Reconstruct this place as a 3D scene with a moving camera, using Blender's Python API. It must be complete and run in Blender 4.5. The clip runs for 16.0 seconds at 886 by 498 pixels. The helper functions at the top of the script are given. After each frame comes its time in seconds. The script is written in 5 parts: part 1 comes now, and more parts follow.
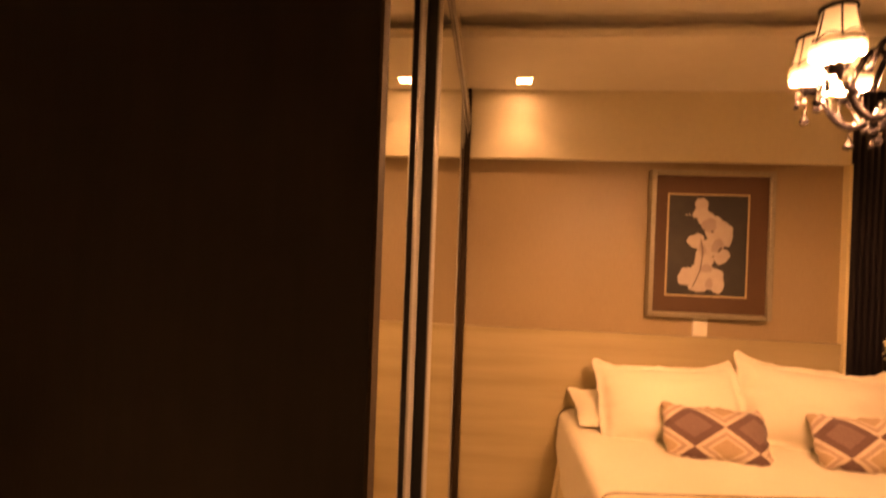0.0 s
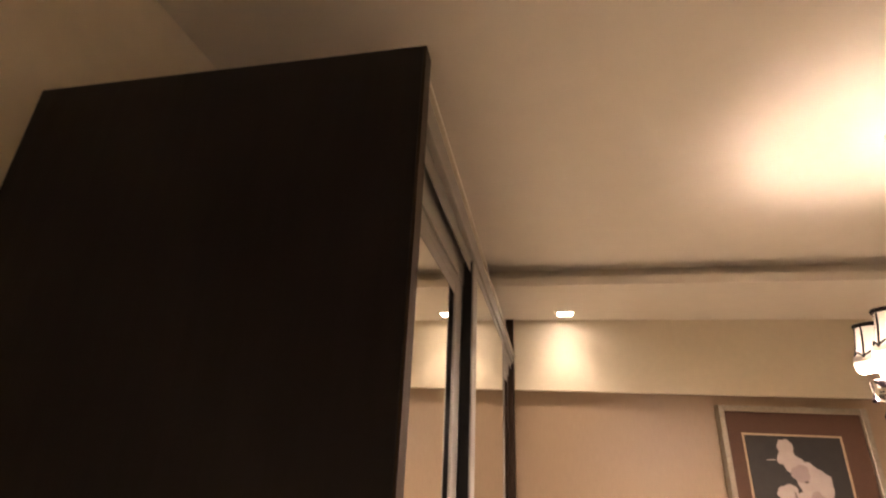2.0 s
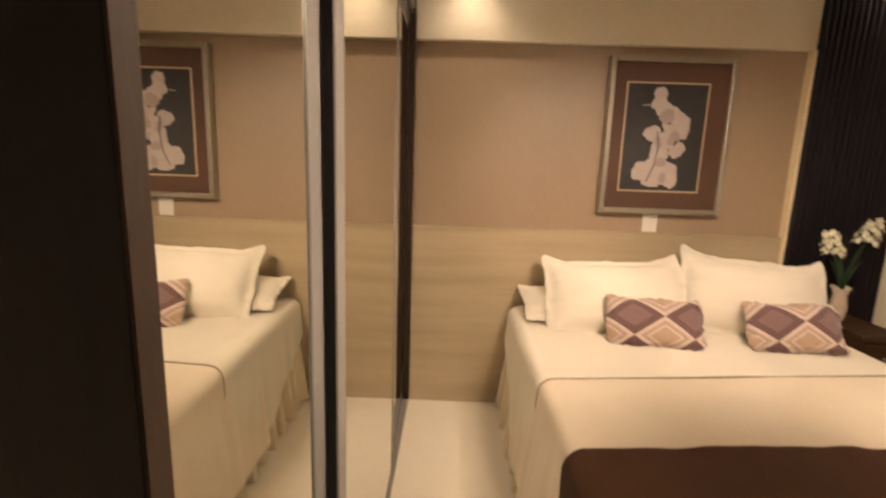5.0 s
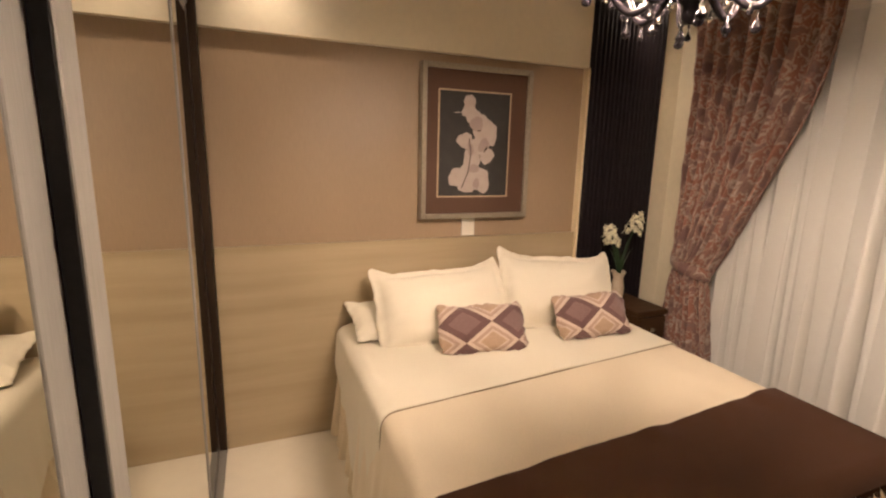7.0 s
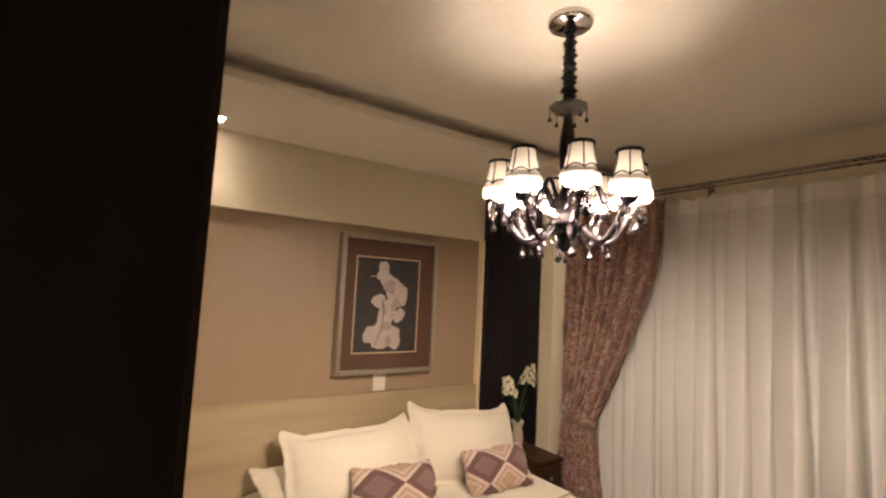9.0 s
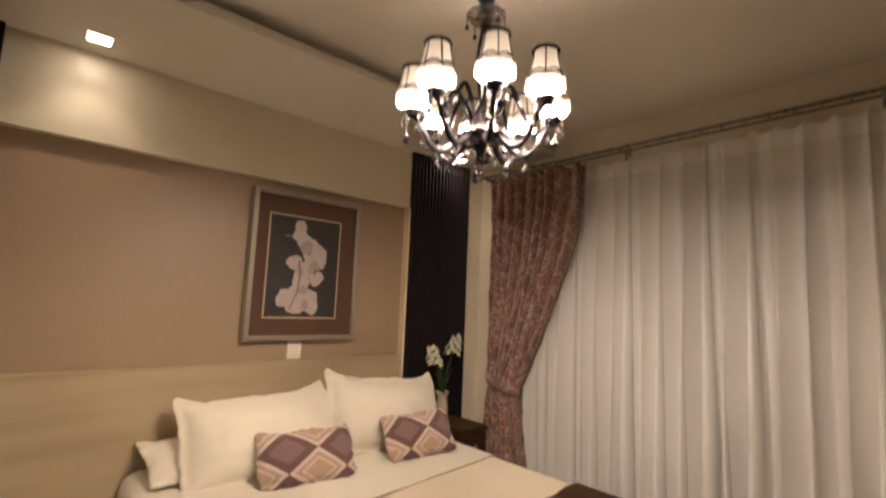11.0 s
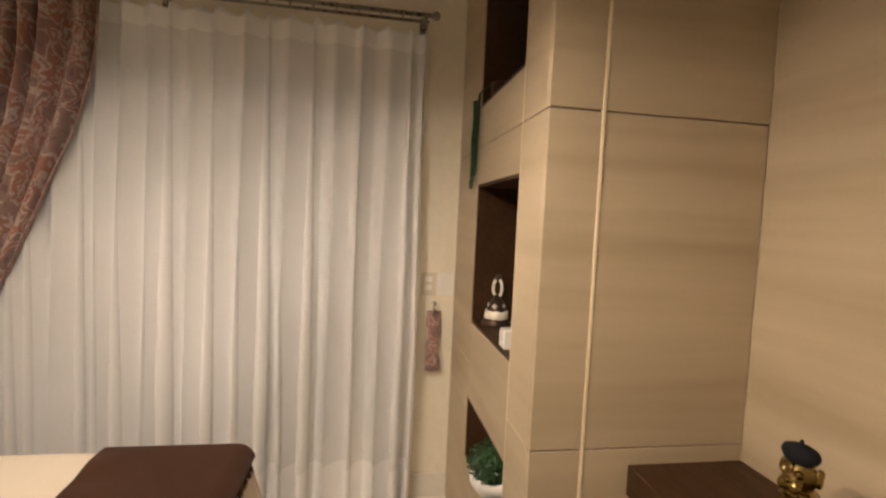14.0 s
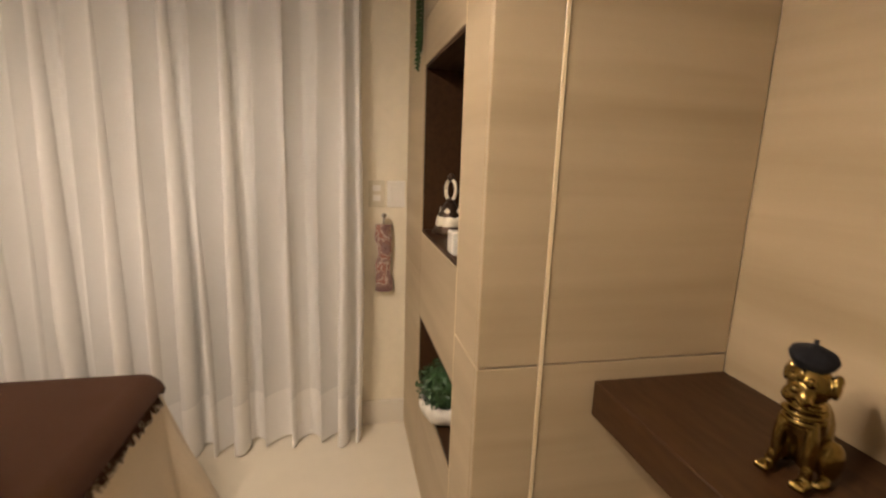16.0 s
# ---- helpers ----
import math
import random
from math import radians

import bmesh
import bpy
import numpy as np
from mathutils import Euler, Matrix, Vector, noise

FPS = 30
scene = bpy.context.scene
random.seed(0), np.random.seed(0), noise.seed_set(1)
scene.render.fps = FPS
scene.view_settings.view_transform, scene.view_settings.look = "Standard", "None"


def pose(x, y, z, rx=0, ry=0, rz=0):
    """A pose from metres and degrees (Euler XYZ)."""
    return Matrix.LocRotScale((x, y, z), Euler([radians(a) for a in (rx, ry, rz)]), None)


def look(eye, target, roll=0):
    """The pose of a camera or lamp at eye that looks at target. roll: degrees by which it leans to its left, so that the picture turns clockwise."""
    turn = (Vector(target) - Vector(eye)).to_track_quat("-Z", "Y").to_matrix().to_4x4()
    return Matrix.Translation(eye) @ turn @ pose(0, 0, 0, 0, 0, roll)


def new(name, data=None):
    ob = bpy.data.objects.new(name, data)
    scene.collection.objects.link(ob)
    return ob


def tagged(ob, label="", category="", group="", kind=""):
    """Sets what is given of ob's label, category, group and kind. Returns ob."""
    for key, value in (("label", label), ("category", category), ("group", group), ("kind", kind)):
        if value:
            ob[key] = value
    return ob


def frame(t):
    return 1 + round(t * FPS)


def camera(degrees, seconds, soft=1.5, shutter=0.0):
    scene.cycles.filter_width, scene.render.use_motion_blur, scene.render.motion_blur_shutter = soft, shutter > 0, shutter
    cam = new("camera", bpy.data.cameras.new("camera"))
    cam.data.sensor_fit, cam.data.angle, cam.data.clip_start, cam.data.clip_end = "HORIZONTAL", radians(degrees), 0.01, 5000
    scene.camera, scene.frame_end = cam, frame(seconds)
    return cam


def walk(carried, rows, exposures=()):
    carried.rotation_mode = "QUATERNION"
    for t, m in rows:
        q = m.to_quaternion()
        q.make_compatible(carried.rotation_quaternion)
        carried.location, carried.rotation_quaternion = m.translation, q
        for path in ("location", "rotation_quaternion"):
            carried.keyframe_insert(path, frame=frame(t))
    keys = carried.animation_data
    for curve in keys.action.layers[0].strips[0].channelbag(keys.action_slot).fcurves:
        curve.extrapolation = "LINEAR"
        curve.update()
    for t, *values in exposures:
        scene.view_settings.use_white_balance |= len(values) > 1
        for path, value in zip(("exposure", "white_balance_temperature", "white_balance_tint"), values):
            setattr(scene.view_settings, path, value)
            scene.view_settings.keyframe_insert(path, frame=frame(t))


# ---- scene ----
cam = camera(86.5, 16.0, soft=2.2, shutter=0.4)
PATH = [
    (0, (0.113, -2.735, 1.5), (-0.068, -0.743, 1.494), 2.1),
    (0.5, (0.125, -2.765, 1.645), (-0.039, -0.802, 1.913), 2.3),
    (1, (0.115, -2.73, 1.71), (-0.038, -0.822, 2.299), 2.4),
    (1.5, (0.115, -2.718, 1.765), (-0.124, -0.841, 2.431), 2.1),
    (2, (0.135, -2.747, 1.778), (-0.245, -0.926, 2.513), 2.5),
    (2.5, (0.155, -2.753, 1.77), (-0.274, -0.983, 2.595), 2.5),
    (3, (0.158, -2.71, 1.698), (-0.285, -0.944, 2.526), 2.5),
    (3.5, (0.19, -2.649, 1.58), (-0.269, -0.852, 2.326), 2.6),
    (4, (0.203, -2.602, 1.483), (-0.243, -0.673, 1.768), 2.4),
    (4.5, (0.215, -2.6, 1.426), (-0.051, -0.629, 1.257), 2.4),
    (5, (0.21, -2.602, 1.4), (0.186, -0.635, 1.039), 1.9),
    (5.2, (0.217, -2.58, 1.399), (0.313, -0.617, 0.989), 2.0),
    (7.3, (0.18, -2.4, 1.532), (0.954, -0.594, 1.161), 2.0),
    (7.5, (0.142, -2.422, 1.547), (0.932, -0.606, 1.269), 2.2),
    (8, (0.056, -2.577, 1.621), (0.863, -0.746, 1.598), 2.6),
    (8.5, (0.0, -2.588, 1.661), (0.927, -0.82, 1.772), 2.8),
    (8.7, (-0.015, -2.56, 1.66), (0.996, -0.846, 1.802), 2.8),
    (10.8, (0.097, -2.508, 1.46), (1.427, -1.04, 1.734), 2.6),
    (11, (0.129, -2.489, 1.401), (1.463, -1.016, 1.627), 2.4),
    (11.5, (0.298, -2.425, 1.292), (1.647, -0.95, 1.205), 1.7),
    (12, (0.383, -2.338, 1.291), (1.864, -1.022, 1.015), 1.4),
    (12.5, (0.399, -2.193, 1.43), (2.245, -1.483, 1.136), 1.6),
    (13, (0.417, -2.123, 1.466), (2.396, -1.979, 1.217), 2.6),
    (13.5, (0.445, -2.107, 1.477), (2.433, -2.266, 1.326), 2.6),
    (14, (0.456, -2.104, 1.421), (2.427, -2.42, 1.291), 2.6),
    (14.5, (0.446, -2.12, 1.327), (2.4, -2.526, 1.197), 2.6),
    (15, (0.444, -2.128, 1.246), (2.385, -2.55, 1.01), 2.3),
    (15.5, (0.489, -2.157, 1.271), (2.404, -2.574, 0.87), 2.0),
    (16, (0.698, -2.262, 1.274), (2.614, -2.678, 0.876), 1.9),
]
EXPOSURES = [(0.0, 1.0, 34000, 58), (0.5, 1.3, 12000, 31), (1.0, 1.55, 7000, 23), (1.5, 1.65, 6600, 24), (3.0, 1.63, 6450, 23), (4.0, 1.25, 6500, 20), (5.0, 1.15, 6700, 17), (7.5, 0.97, 6400, 18), (8.0, 0.9, 6300, 17), (8.5, 0.95, 6300, 17), (11.0, 0.73, 6200, 16), (12.0, 0.82, 6150, 16), (13.5, 1.13, 5900, 12), (16.0, 1.0, 6200, 13)]
walk(cam, [(t, look(eye, target, roll)) for t, eye, target, roll in PATH], EXPOSURES)

# exposure and white balance follow the clip's own camera
LAMP = (1.0, 0.79, 0.58)

# ---------------- world and lights ----------------
world = bpy.data.worlds.new("night")
scene.world = world
world.use_nodes = True
world.node_tree.nodes["Background"].inputs[0].default_value = (0.02, 0.025, 0.04, 1)
world.node_tree.nodes["Background"].inputs[1].default_value = 0.3

HUB = (1.068, -1.598)
RING = 0.199
ARM_TURN = 231.0
NARMS = 8
BULB_GLOW = 800.0
SPOT_WATTS = 3.2
SPOTS = [(0.287, -0.165), (2.40, -0.12)]
SOFFIT, LIP, CEIL = 2.42, 2.458, 2.52
EAST, WEST, NORTH, SOUTH = 2.76, -0.55, 0.045, -3.168


def lamp(name, kind, loc, watts, colour=LAMP, size=0.02, target=None, cone=None, blend=0.3):
    data = bpy.data.lights.new(name, kind)
    data.energy, data.color = watts, colour
    data.shadow_soft_size = size
    if cone:
        data.spot_size, data.spot_blend = radians(cone), blend
    ob = new(name, data)
    ob.matrix_world = look(loc, target) if target else Matrix.Translation(loc)
    return ob


for sx, sy in SPOTS:
    lamp("downlight_lamp", "SPOT", (sx, sy, SOFFIT - 0.012), SPOT_WATTS, colour=(1.0, 0.80, 0.58), size=0.02, target=(sx, sy + 0.02, 0), cone=104, blend=0.7)

# ---------------- materials ----------------


def material(name, base, rough=0.5, metal=0.0, grain=0.0, grain_scale=40.0, stretch=(1, 1, 1), dark=None, bump=0.0, bump_scale=None,
             stain=0.0, sheen=0.0, coat=0.0, spec=0.5, vary=0.0):
    """Principled surface with a fine grain, a broad stain and a fine relief, in metres."""
    m = bpy.data.materials.new(name)
    m.use_nodes = True
    nt = m.node_tree
    b = nt.nodes["Principled BSDF"]
    b.inputs["Roughness"].default_value = rough
    b.inputs["Metallic"].default_value = metal
    b.inputs["Specular IOR Level"].default_value = spec
    b.inputs["Sheen Weight"].default_value = sheen
    b.inputs["Coat Weight"].default_value = coat
    co = nt.nodes.new("ShaderNodeTexCoord")
    mp = nt.nodes.new("ShaderNodeMapping")
    mp.inputs["Scale"].default_value = stretch
    nt.links.new(co.outputs["Object"], mp.inputs["Vector"])
    dark = dark or tuple(c * 0.6 for c in base)
    n1 = nt.nodes.new("ShaderNodeTexNoise")
    n1.inputs["Scale"].default_value = grain_scale
    n1.inputs["Detail"].default_value = 5
    nt.links.new(mp.outputs[0], n1.inputs["Vector"])
    n2 = nt.nodes.new("ShaderNodeTexNoise")
    n2.inputs["Scale"].default_value = 2.3
    n2.inputs["Detail"].default_value = 3
    nt.links.new(mp.outputs[0], n2.inputs["Vector"])
    mix = nt.nodes.new("ShaderNodeMix")
    mix.data_type = "RGBA"
    mix.inputs[6].default_value = (*base, 1)
    mix.inputs[7].default_value = (*dark, 1)
    s1 = nt.nodes.new("ShaderNodeMapRange")
    s1.inputs["From Min"].default_value, s1.inputs["From Max"].default_value = 0.35, 0.7
    s1.inputs["To Max"].default_value = grain
    nt.links.new(n1.outputs[0], s1.inputs["Value"])
    s2 = nt.nodes.new("ShaderNodeMapRange")
    s2.inputs["From Min"].default_value, s2.inputs["From Max"].default_value = 0.4, 0.7
    s2.inputs["To Max"].default_value = stain
    nt.links.new(n2.outputs[0], s2.inputs["Value"])
    add = nt.nodes.new("ShaderNodeMath")
    nt.links.new(s1.outputs[0], add.inputs[0])
    nt.links.new(s2.outputs[0], add.inputs[1])
    add.use_clamp = True
    nt.links.new(add.outputs[0], mix.inputs[0])
    nt.links.new(mix.outputs[2], b.inputs["Base Color"])
    r = nt.nodes.new("ShaderNodeMapRange")
    r.inputs["To Min"].default_value, r.inputs["To Max"].default_value = max(rough - 0.06, 0.02), min(rough + 0.06, 1)
    nt.links.new(n1.outputs[0], r.inputs["Value"])
    nt.links.new(r.outputs[0], b.inputs["Roughness"])
    if bump:
        n3 = nt.nodes.new("ShaderNodeTexNoise")
        n3.inputs["Scale"].default_value = bump_scale or grain_scale
        n3.inputs["Detail"].default_value = 3
        nt.links.new(mp.outputs[0], n3.inputs["Vector"])
        bp = nt.nodes.new("ShaderNodeBump")
        bp.inputs["Strength"].default_value = bump
        bp.inputs["Distance"].default_value = 0.004
        nt.links.new(n3.outputs[0], bp.inputs["Height"])
        nt.links.new(bp.outputs[0], b.inputs["Normal"])
    return m


def emission(name, colour, strength):
    m = bpy.data.materials.new(name)
    m.use_nodes = True
    nt = m.node_tree
    nt.nodes.clear()
    e = nt.nodes.new("ShaderNodeEmission")
    e.inputs[0].default_value, e.inputs[1].default_value = (*colour, 1), strength
    o = nt.nodes.new("ShaderNodeOutputMaterial")
    nt.links.new(e.outputs[0], o.inputs[0])
    return m


def cloth_through(name, base, through_share, clear=0.0, fold_scale=900.0):
    """Woven cloth that lets light through: diffuse, translucent and a share of open weave."""
    m = bpy.data.materials.new(name)
    m.use_nodes = True
    nt = m.node_tree
    nt.nodes.clear()
    co = nt.nodes.new("ShaderNodeTexCoord")
    n = nt.nodes.new("ShaderNodeTexNoise")
    n.inputs["Scale"].default_value = 55
    n.inputs["Detail"].default_value = 4
    nt.links.new(co.outputs["Object"], n.inputs["Vector"])
    mix = nt.nodes.new("ShaderNodeMix")
    mix.data_type = "RGBA"
    mix.inputs[6].default_value = (*base, 1)
    mix.inputs[7].default_value = (*[c * 0.96 for c in base], 1)
    nt.links.new(n.outputs[0], mix.inputs[0])
    d = nt.nodes.new("ShaderNodeBsdfDiffuse")
    t = nt.nodes.new("ShaderNodeBsdfTranslucent")
    nt.links.new(mix.outputs[2], d.inputs[0])
    nt.links.new(mix.outputs[2], t.inputs[0])
    a = nt.nodes.new("ShaderNodeMixShader")
    a.inputs[0].default_value = through_share
    nt.links.new(d.outputs[0], a.inputs[1])
    nt.links.new(t.outputs[0], a.inputs[2])
    out = nt.nodes.new("ShaderNodeOutputMaterial")
    last = a
    if clear:
        tr = nt.nodes.new("ShaderNodeBsdfTransparent")
        c = nt.nodes.new("ShaderNodeMixShader")
        c.inputs[0].default_value = clear
        nt.links.new(a.outputs[0], c.inputs[1])
        nt.links.new(tr.outputs[0], c.inputs[2])
        last = c
    nt.links.new(last.outputs[0], out.inputs[0])
    return m


def glass(name, tint=(0.9, 0.92, 0.92), rough=0.0):
    m = bpy.data.materials.new(name)
    m.use_nodes = True
    b = m.node_tree.nodes["Principled BSDF"]
    b.inputs["Base Color"].default_value = (*tint, 1)
    b.inputs["Roughness"].default_value = rough
    b.inputs["Transmission Weight"].default_value = 1.0
    b.inputs["IOR"].default_value = 1.45
    return m


def mirror_glass(name):
    m = bpy.data.materials.new(name)
    m.use_nodes = True
    b = m.node_tree.nodes["Principled BSDF"]
    b.inputs["Base Color"].default_value = (0.80, 0.79, 0.73, 1)
    b.inputs["Metallic"].default_value = 1
    b.inputs["Roughness"].default_value = 0.008
    return m


def ramp_material(name, stops, rough, build, bump=0.15, bump_scale=700):
    """Cloth whose colour comes from a ramp over a value made by build(node_tree)."""
    m = bpy.data.materials.new(name)
    m.use_nodes = True
    nt = m.node_tree
    b = nt.nodes["Principled BSDF"]
    b.inputs["Roughness"].default_value = rough
    b.inputs["Sheen Weight"].default_value = 0.2
    b.inputs["Specular IOR Level"].default_value = 0.2
    ramp = nt.nodes.new("ShaderNodeValToRGB")
    ramp.color_ramp.interpolation = "CONSTANT"
    while len(ramp.color_ramp.elements) < len(stops):
        ramp.color_ramp.elements.new(0.5)
    for e, (pos, col) in zip(ramp.color_ramp.elements, stops):
        e.position, e.color = pos, (*col, 1)
    nt.links.new(build(nt), ramp.inputs[0])
    n = nt.nodes.new("ShaderNodeTexNoise")
    n.inputs["Scale"].default_value = 130
    co = nt.nodes.new("ShaderNodeTexCoord")
    nt.links.new(co.outputs["Object"], n.inputs["Vector"])
    mix = nt.nodes.new("ShaderNodeMix")
    mix.data_type = "RGBA"
    mix.blend_type = "MULTIPLY"
    mix.inputs[0].default_value = 0.35
    nt.links.new(ramp.outputs[0], mix.inputs[6])
    nt.links.new(n.outputs[0], mix.inputs[7])
    nt.links.new(mix.outputs[2], b.inputs["Base Color"])
    n3 = nt.nodes.new("ShaderNodeTexNoise")
    n3.inputs["Scale"].default_value = bump_scale
    nt.links.new(co.outputs["Object"], n3.inputs["Vector"])
    bp = nt.nodes.new("ShaderNodeBump")
    bp.inputs["Strength"].default_value = bump
    bp.inputs["Distance"].default_value = 0.002
    nt.links.new(n3.outputs[0], bp.inputs["Height"])
    nt.links.new(bp.outputs[0], b.inputs["Normal"])
    return m


def math_node(nt, op, a, b=None):
    n = nt.nodes.new("ShaderNodeMath")
    n.operation = op
    for i, v in enumerate((a, b)):
        if v is None:
            continue
        if isinstance(v, (int, float)):
            n.inputs[i].default_value = v
        else:
            nt.links.new(v, n.inputs[i])
    return n.outputs[0]


def diamonds(nt):
    """Nested diamonds over the cushion's face: two dark ones above, one light one below."""
    uv = nt.nodes.new("ShaderNodeUVMap")
    sep = nt.nodes.new("ShaderNodeSeparateXYZ")
    nt.links.new(uv.outputs[0], sep.inputs[0])
    nz = nt.nodes.new("ShaderNodeTexNoise")
    nz.inputs["Scale"].default_value = 60
    nt.links.new(uv.outputs[0], nz.inputs["Vector"])
    wob = math_node(nt, "MULTIPLY", math_node(nt, "SUBTRACT", nz.outputs[0], 0.5), 0.06)
    # diamond coordinates: u spans about one and a half repeats, v about one
    u = math_node(nt, "MULTIPLY", sep.outputs[0], 1.72)
    v = math_node(nt, "MULTIPLY", sep.outputs[1], 1.32)
    p = math_node(nt, "ADD", math_node(nt, "ADD", u, v), 0.253)
    q = math_node(nt, "ADD", math_node(nt, "SUBTRACT", u, v), -0.216)
    fp = math_node(nt, "FRACT", math_node(nt, "ADD", p, wob))
    fq = math_node(nt, "FRACT", math_node(nt, "ADD", q, wob))
    dp = math_node(nt, "ABSOLUTE", math_node(nt, "SUBTRACT", fp, 0.5))
    dq = math_node(nt, "ABSOLUTE", math_node(nt, "SUBTRACT", fq, 0.5))
    inner = math_node(nt, "MAXIMUM", dp, dq)          # 0 centre of a cell, 0.5 its border
    cell = math_node(nt, "MODULO", math_node(nt, "ADD", math_node(nt, "ADD", math_node(nt, "FLOOR", p), math_node(nt, "FLOOR", q)), 40.0), 2.0)
    return math_node(nt, "ADD", math_node(nt, "MULTIPLY", inner, 0.98), math_node(nt, "MULTIPLY", cell, 0.5))


def floral(nt):
    """Blotchy flowers and stems over the cloth's own coordinates."""
    uv = nt.nodes.new("ShaderNodeUVMap")
    big = nt.nodes.new("ShaderNodeTexNoise")
    big.inputs["Scale"].default_value = 12
    big.inputs["Detail"].default_value = 5
    big.inputs["Roughness"].default_value = 0.62
    big.inputs["Distortion"].default_value = 0.6
    mp = nt.nodes.new("ShaderNodeMapping")
    mp.inputs["Scale"].default_value = (1.0, 0.62, 1.0)
    nt.links.new(uv.outputs[0], mp.inputs["Vector"])
    nt.links.new(mp.outputs[0], big.inputs["Vector"])
    vor = nt.nodes.new("ShaderNodeTexVoronoi")
    vor.inputs["Scale"].default_value = 13
    nt.links.new(mp.outputs[0], vor.inputs["Vector"])
    return math_node(nt, "ADD", math_node(nt, "MULTIPLY", big.outputs[0], 1.15), math_node(nt, "MULTIPLY", math_node(nt, "SUBTRACT", vor.outputs["Distance"], 0.4), 0.42))


M = {}
M["paint"] = material("cream wall paint", (0.80, 0.73, 0.58), 0.6, grain=0.12, grain_scale=25, stain=0.08, bump=0.06, bump_scale=220)
M["ceiling"] = material("white ceiling paint", (0.82, 0.78, 0.70), 0.7, grain=0.06, grain_scale=12, stain=0.06, bump=0.04, bump_scale=180)
M["beam"] = material("pearl beam paint", (0.76, 0.69, 0.54), 0.36, grain=0.10, grain_scale=30, stain=0.1, bump=0.03, bump_scale=160)
M["wallpaper"] = material("tan satin wallpaper", (0.375, 0.275, 0.185), 0.42, grain=0.18, grain_scale=160, stretch=(1, 1, 0.12), stain=0.08, bump=0.03, bump_scale=260)
M["floor"] = material("polished cream porcelain", (0.80, 0.74, 0.62), 0.16, grain=0.06, grain_scale=18, stain=0.05)
M["oak"] = material("pale limed oak laminate", (0.50, 0.405, 0.268), 0.42, grain=0.6, grain_scale=1.6, stretch=(0.35, 0.35, 5.0), dark=(0.365, 0.285, 0.173), stain=0.45, bump=0.02, bump_scale=60)
M["oak_edge"] = material("cream laminate edge", (0.80, 0.68, 0.46), 0.4, grain=0.1, grain_scale=30)
M["walnut"] = material("dark walnut laminate", (0.050, 0.023, 0.008), 0.5, grain=0.6, grain_scale=10, stretch=(1.0, 6.0, 6.0), dark=(0.026, 0.012, 0.005), stain=0.2, bump=0.05, bump_scale=120, spec=0.22)
M["espresso"] = material("espresso laminate", (0.0135, 0.010, 0.0125), 0.45, grain=0.5, grain_scale=14, stretch=(5, 5, 0.5), dark=(0.007, 0.005, 0.007), stain=0.3, bump=0.06, bump_scale=90, spec=0.25)
M["edge_brown"] = material("brown edge band", (0.036, 0.022, 0.013), 0.65, grain=0.3, grain_scale=60, stretch=(4, 4, 0.4), spec=0.2)
M["alu"] = material("brushed grey aluminium", (0.27, 0.258, 0.238), 0.45, metal=0.12, grain=0.3, grain_scale=80, stretch=(6, 6, 0.2), bump=0.03)
M["alu_light"] = material("pale satin aluminium", (0.72, 0.68, 0.58), 0.3, metal=0.8, grain=0.15, grain_scale=70)
M["bronze"] = material("dark bronze aluminium", (0.035, 0.022, 0.016), 0.3, metal=0.4, grain=0.3, grain_scale=60, stretch=(4, 4, 0.3))
M["rubber"] = material("black brush seal", (0.008, 0.008, 0.010), 0.8, grain=0.3, grain_scale=90)
M["mirror"] = mirror_glass("silvered mirror")
M["linen"] = material("cream cotton", (0.80, 0.745, 0.62), 0.85, grain=0.18, grain_scale=260, stain=0.08, bump=0.25, bump_scale=420, sheen=0.2, spec=0.2)
M["sham"] = material("ivory cotton sateen", (0.76, 0.705, 0.59), 0.75, grain=0.1, grain_scale=240, stain=0.06, bump=0.12, bump_scale=380, sheen=0.2, spec=0.25)
M["spread"] = material("beige quilted cotton", (0.79, 0.69, 0.54), 0.85, grain=0.2, grain_scale=240, stain=0.08, bump=0.2, bump_scale=400, sheen=0.2, spec=0.2)
M["piping"] = material("dark taupe piping", (0.30, 0.235, 0.15), 0.8, grain=0.3, grain_scale=200)
M["throw"] = material("chocolate brown wool", (0.060, 0.025, 0.012), 0.9, grain=0.4, grain_scale=220, stain=0.12, bump=0.4, bump_scale=350, sheen=0.04, spec=0.15)
M["skirt"] = material("ecru bed skirt cotton", (0.74, 0.64, 0.47), 0.85, grain=0.15, grain_scale=200, bump=0.15, spec=0.2)
M["white"] = material("white lacquer", (0.70, 0.655, 0.57), 0.35, grain=0.05, grain_scale=30)
M["plastic"] = material("white plastic", (0.80, 0.77, 0.70), 0.32, grain=0.04, grain_scale=60)
M["socket"] = material("ivory socket plastic", (0.66, 0.60, 0.46), 0.4, grain=0.1, grain_scale=60)
M["silver"] = material("worn silver leaf moulding", (0.40, 0.36, 0.29), 0.36, metal=0.6, grain=0.5, grain_scale=70, bump=0.15)
M["mat"] = material("brown mat board", (0.10, 0.048, 0.028), 0.7, grain=0.2, grain_scale=140, stain=0.15)
M["fillet"] = material("champagne fillet", (0.55, 0.42, 0.28), 0.4, metal=0.3, grain=0.2, grain_scale=90)
M["art_ground"] = material("charcoal print ground", (0.022, 0.020, 0.020), 0.6, grain=0.3, grain_scale=20, stain=0.4, dark=(0.05, 0.045, 0.04))
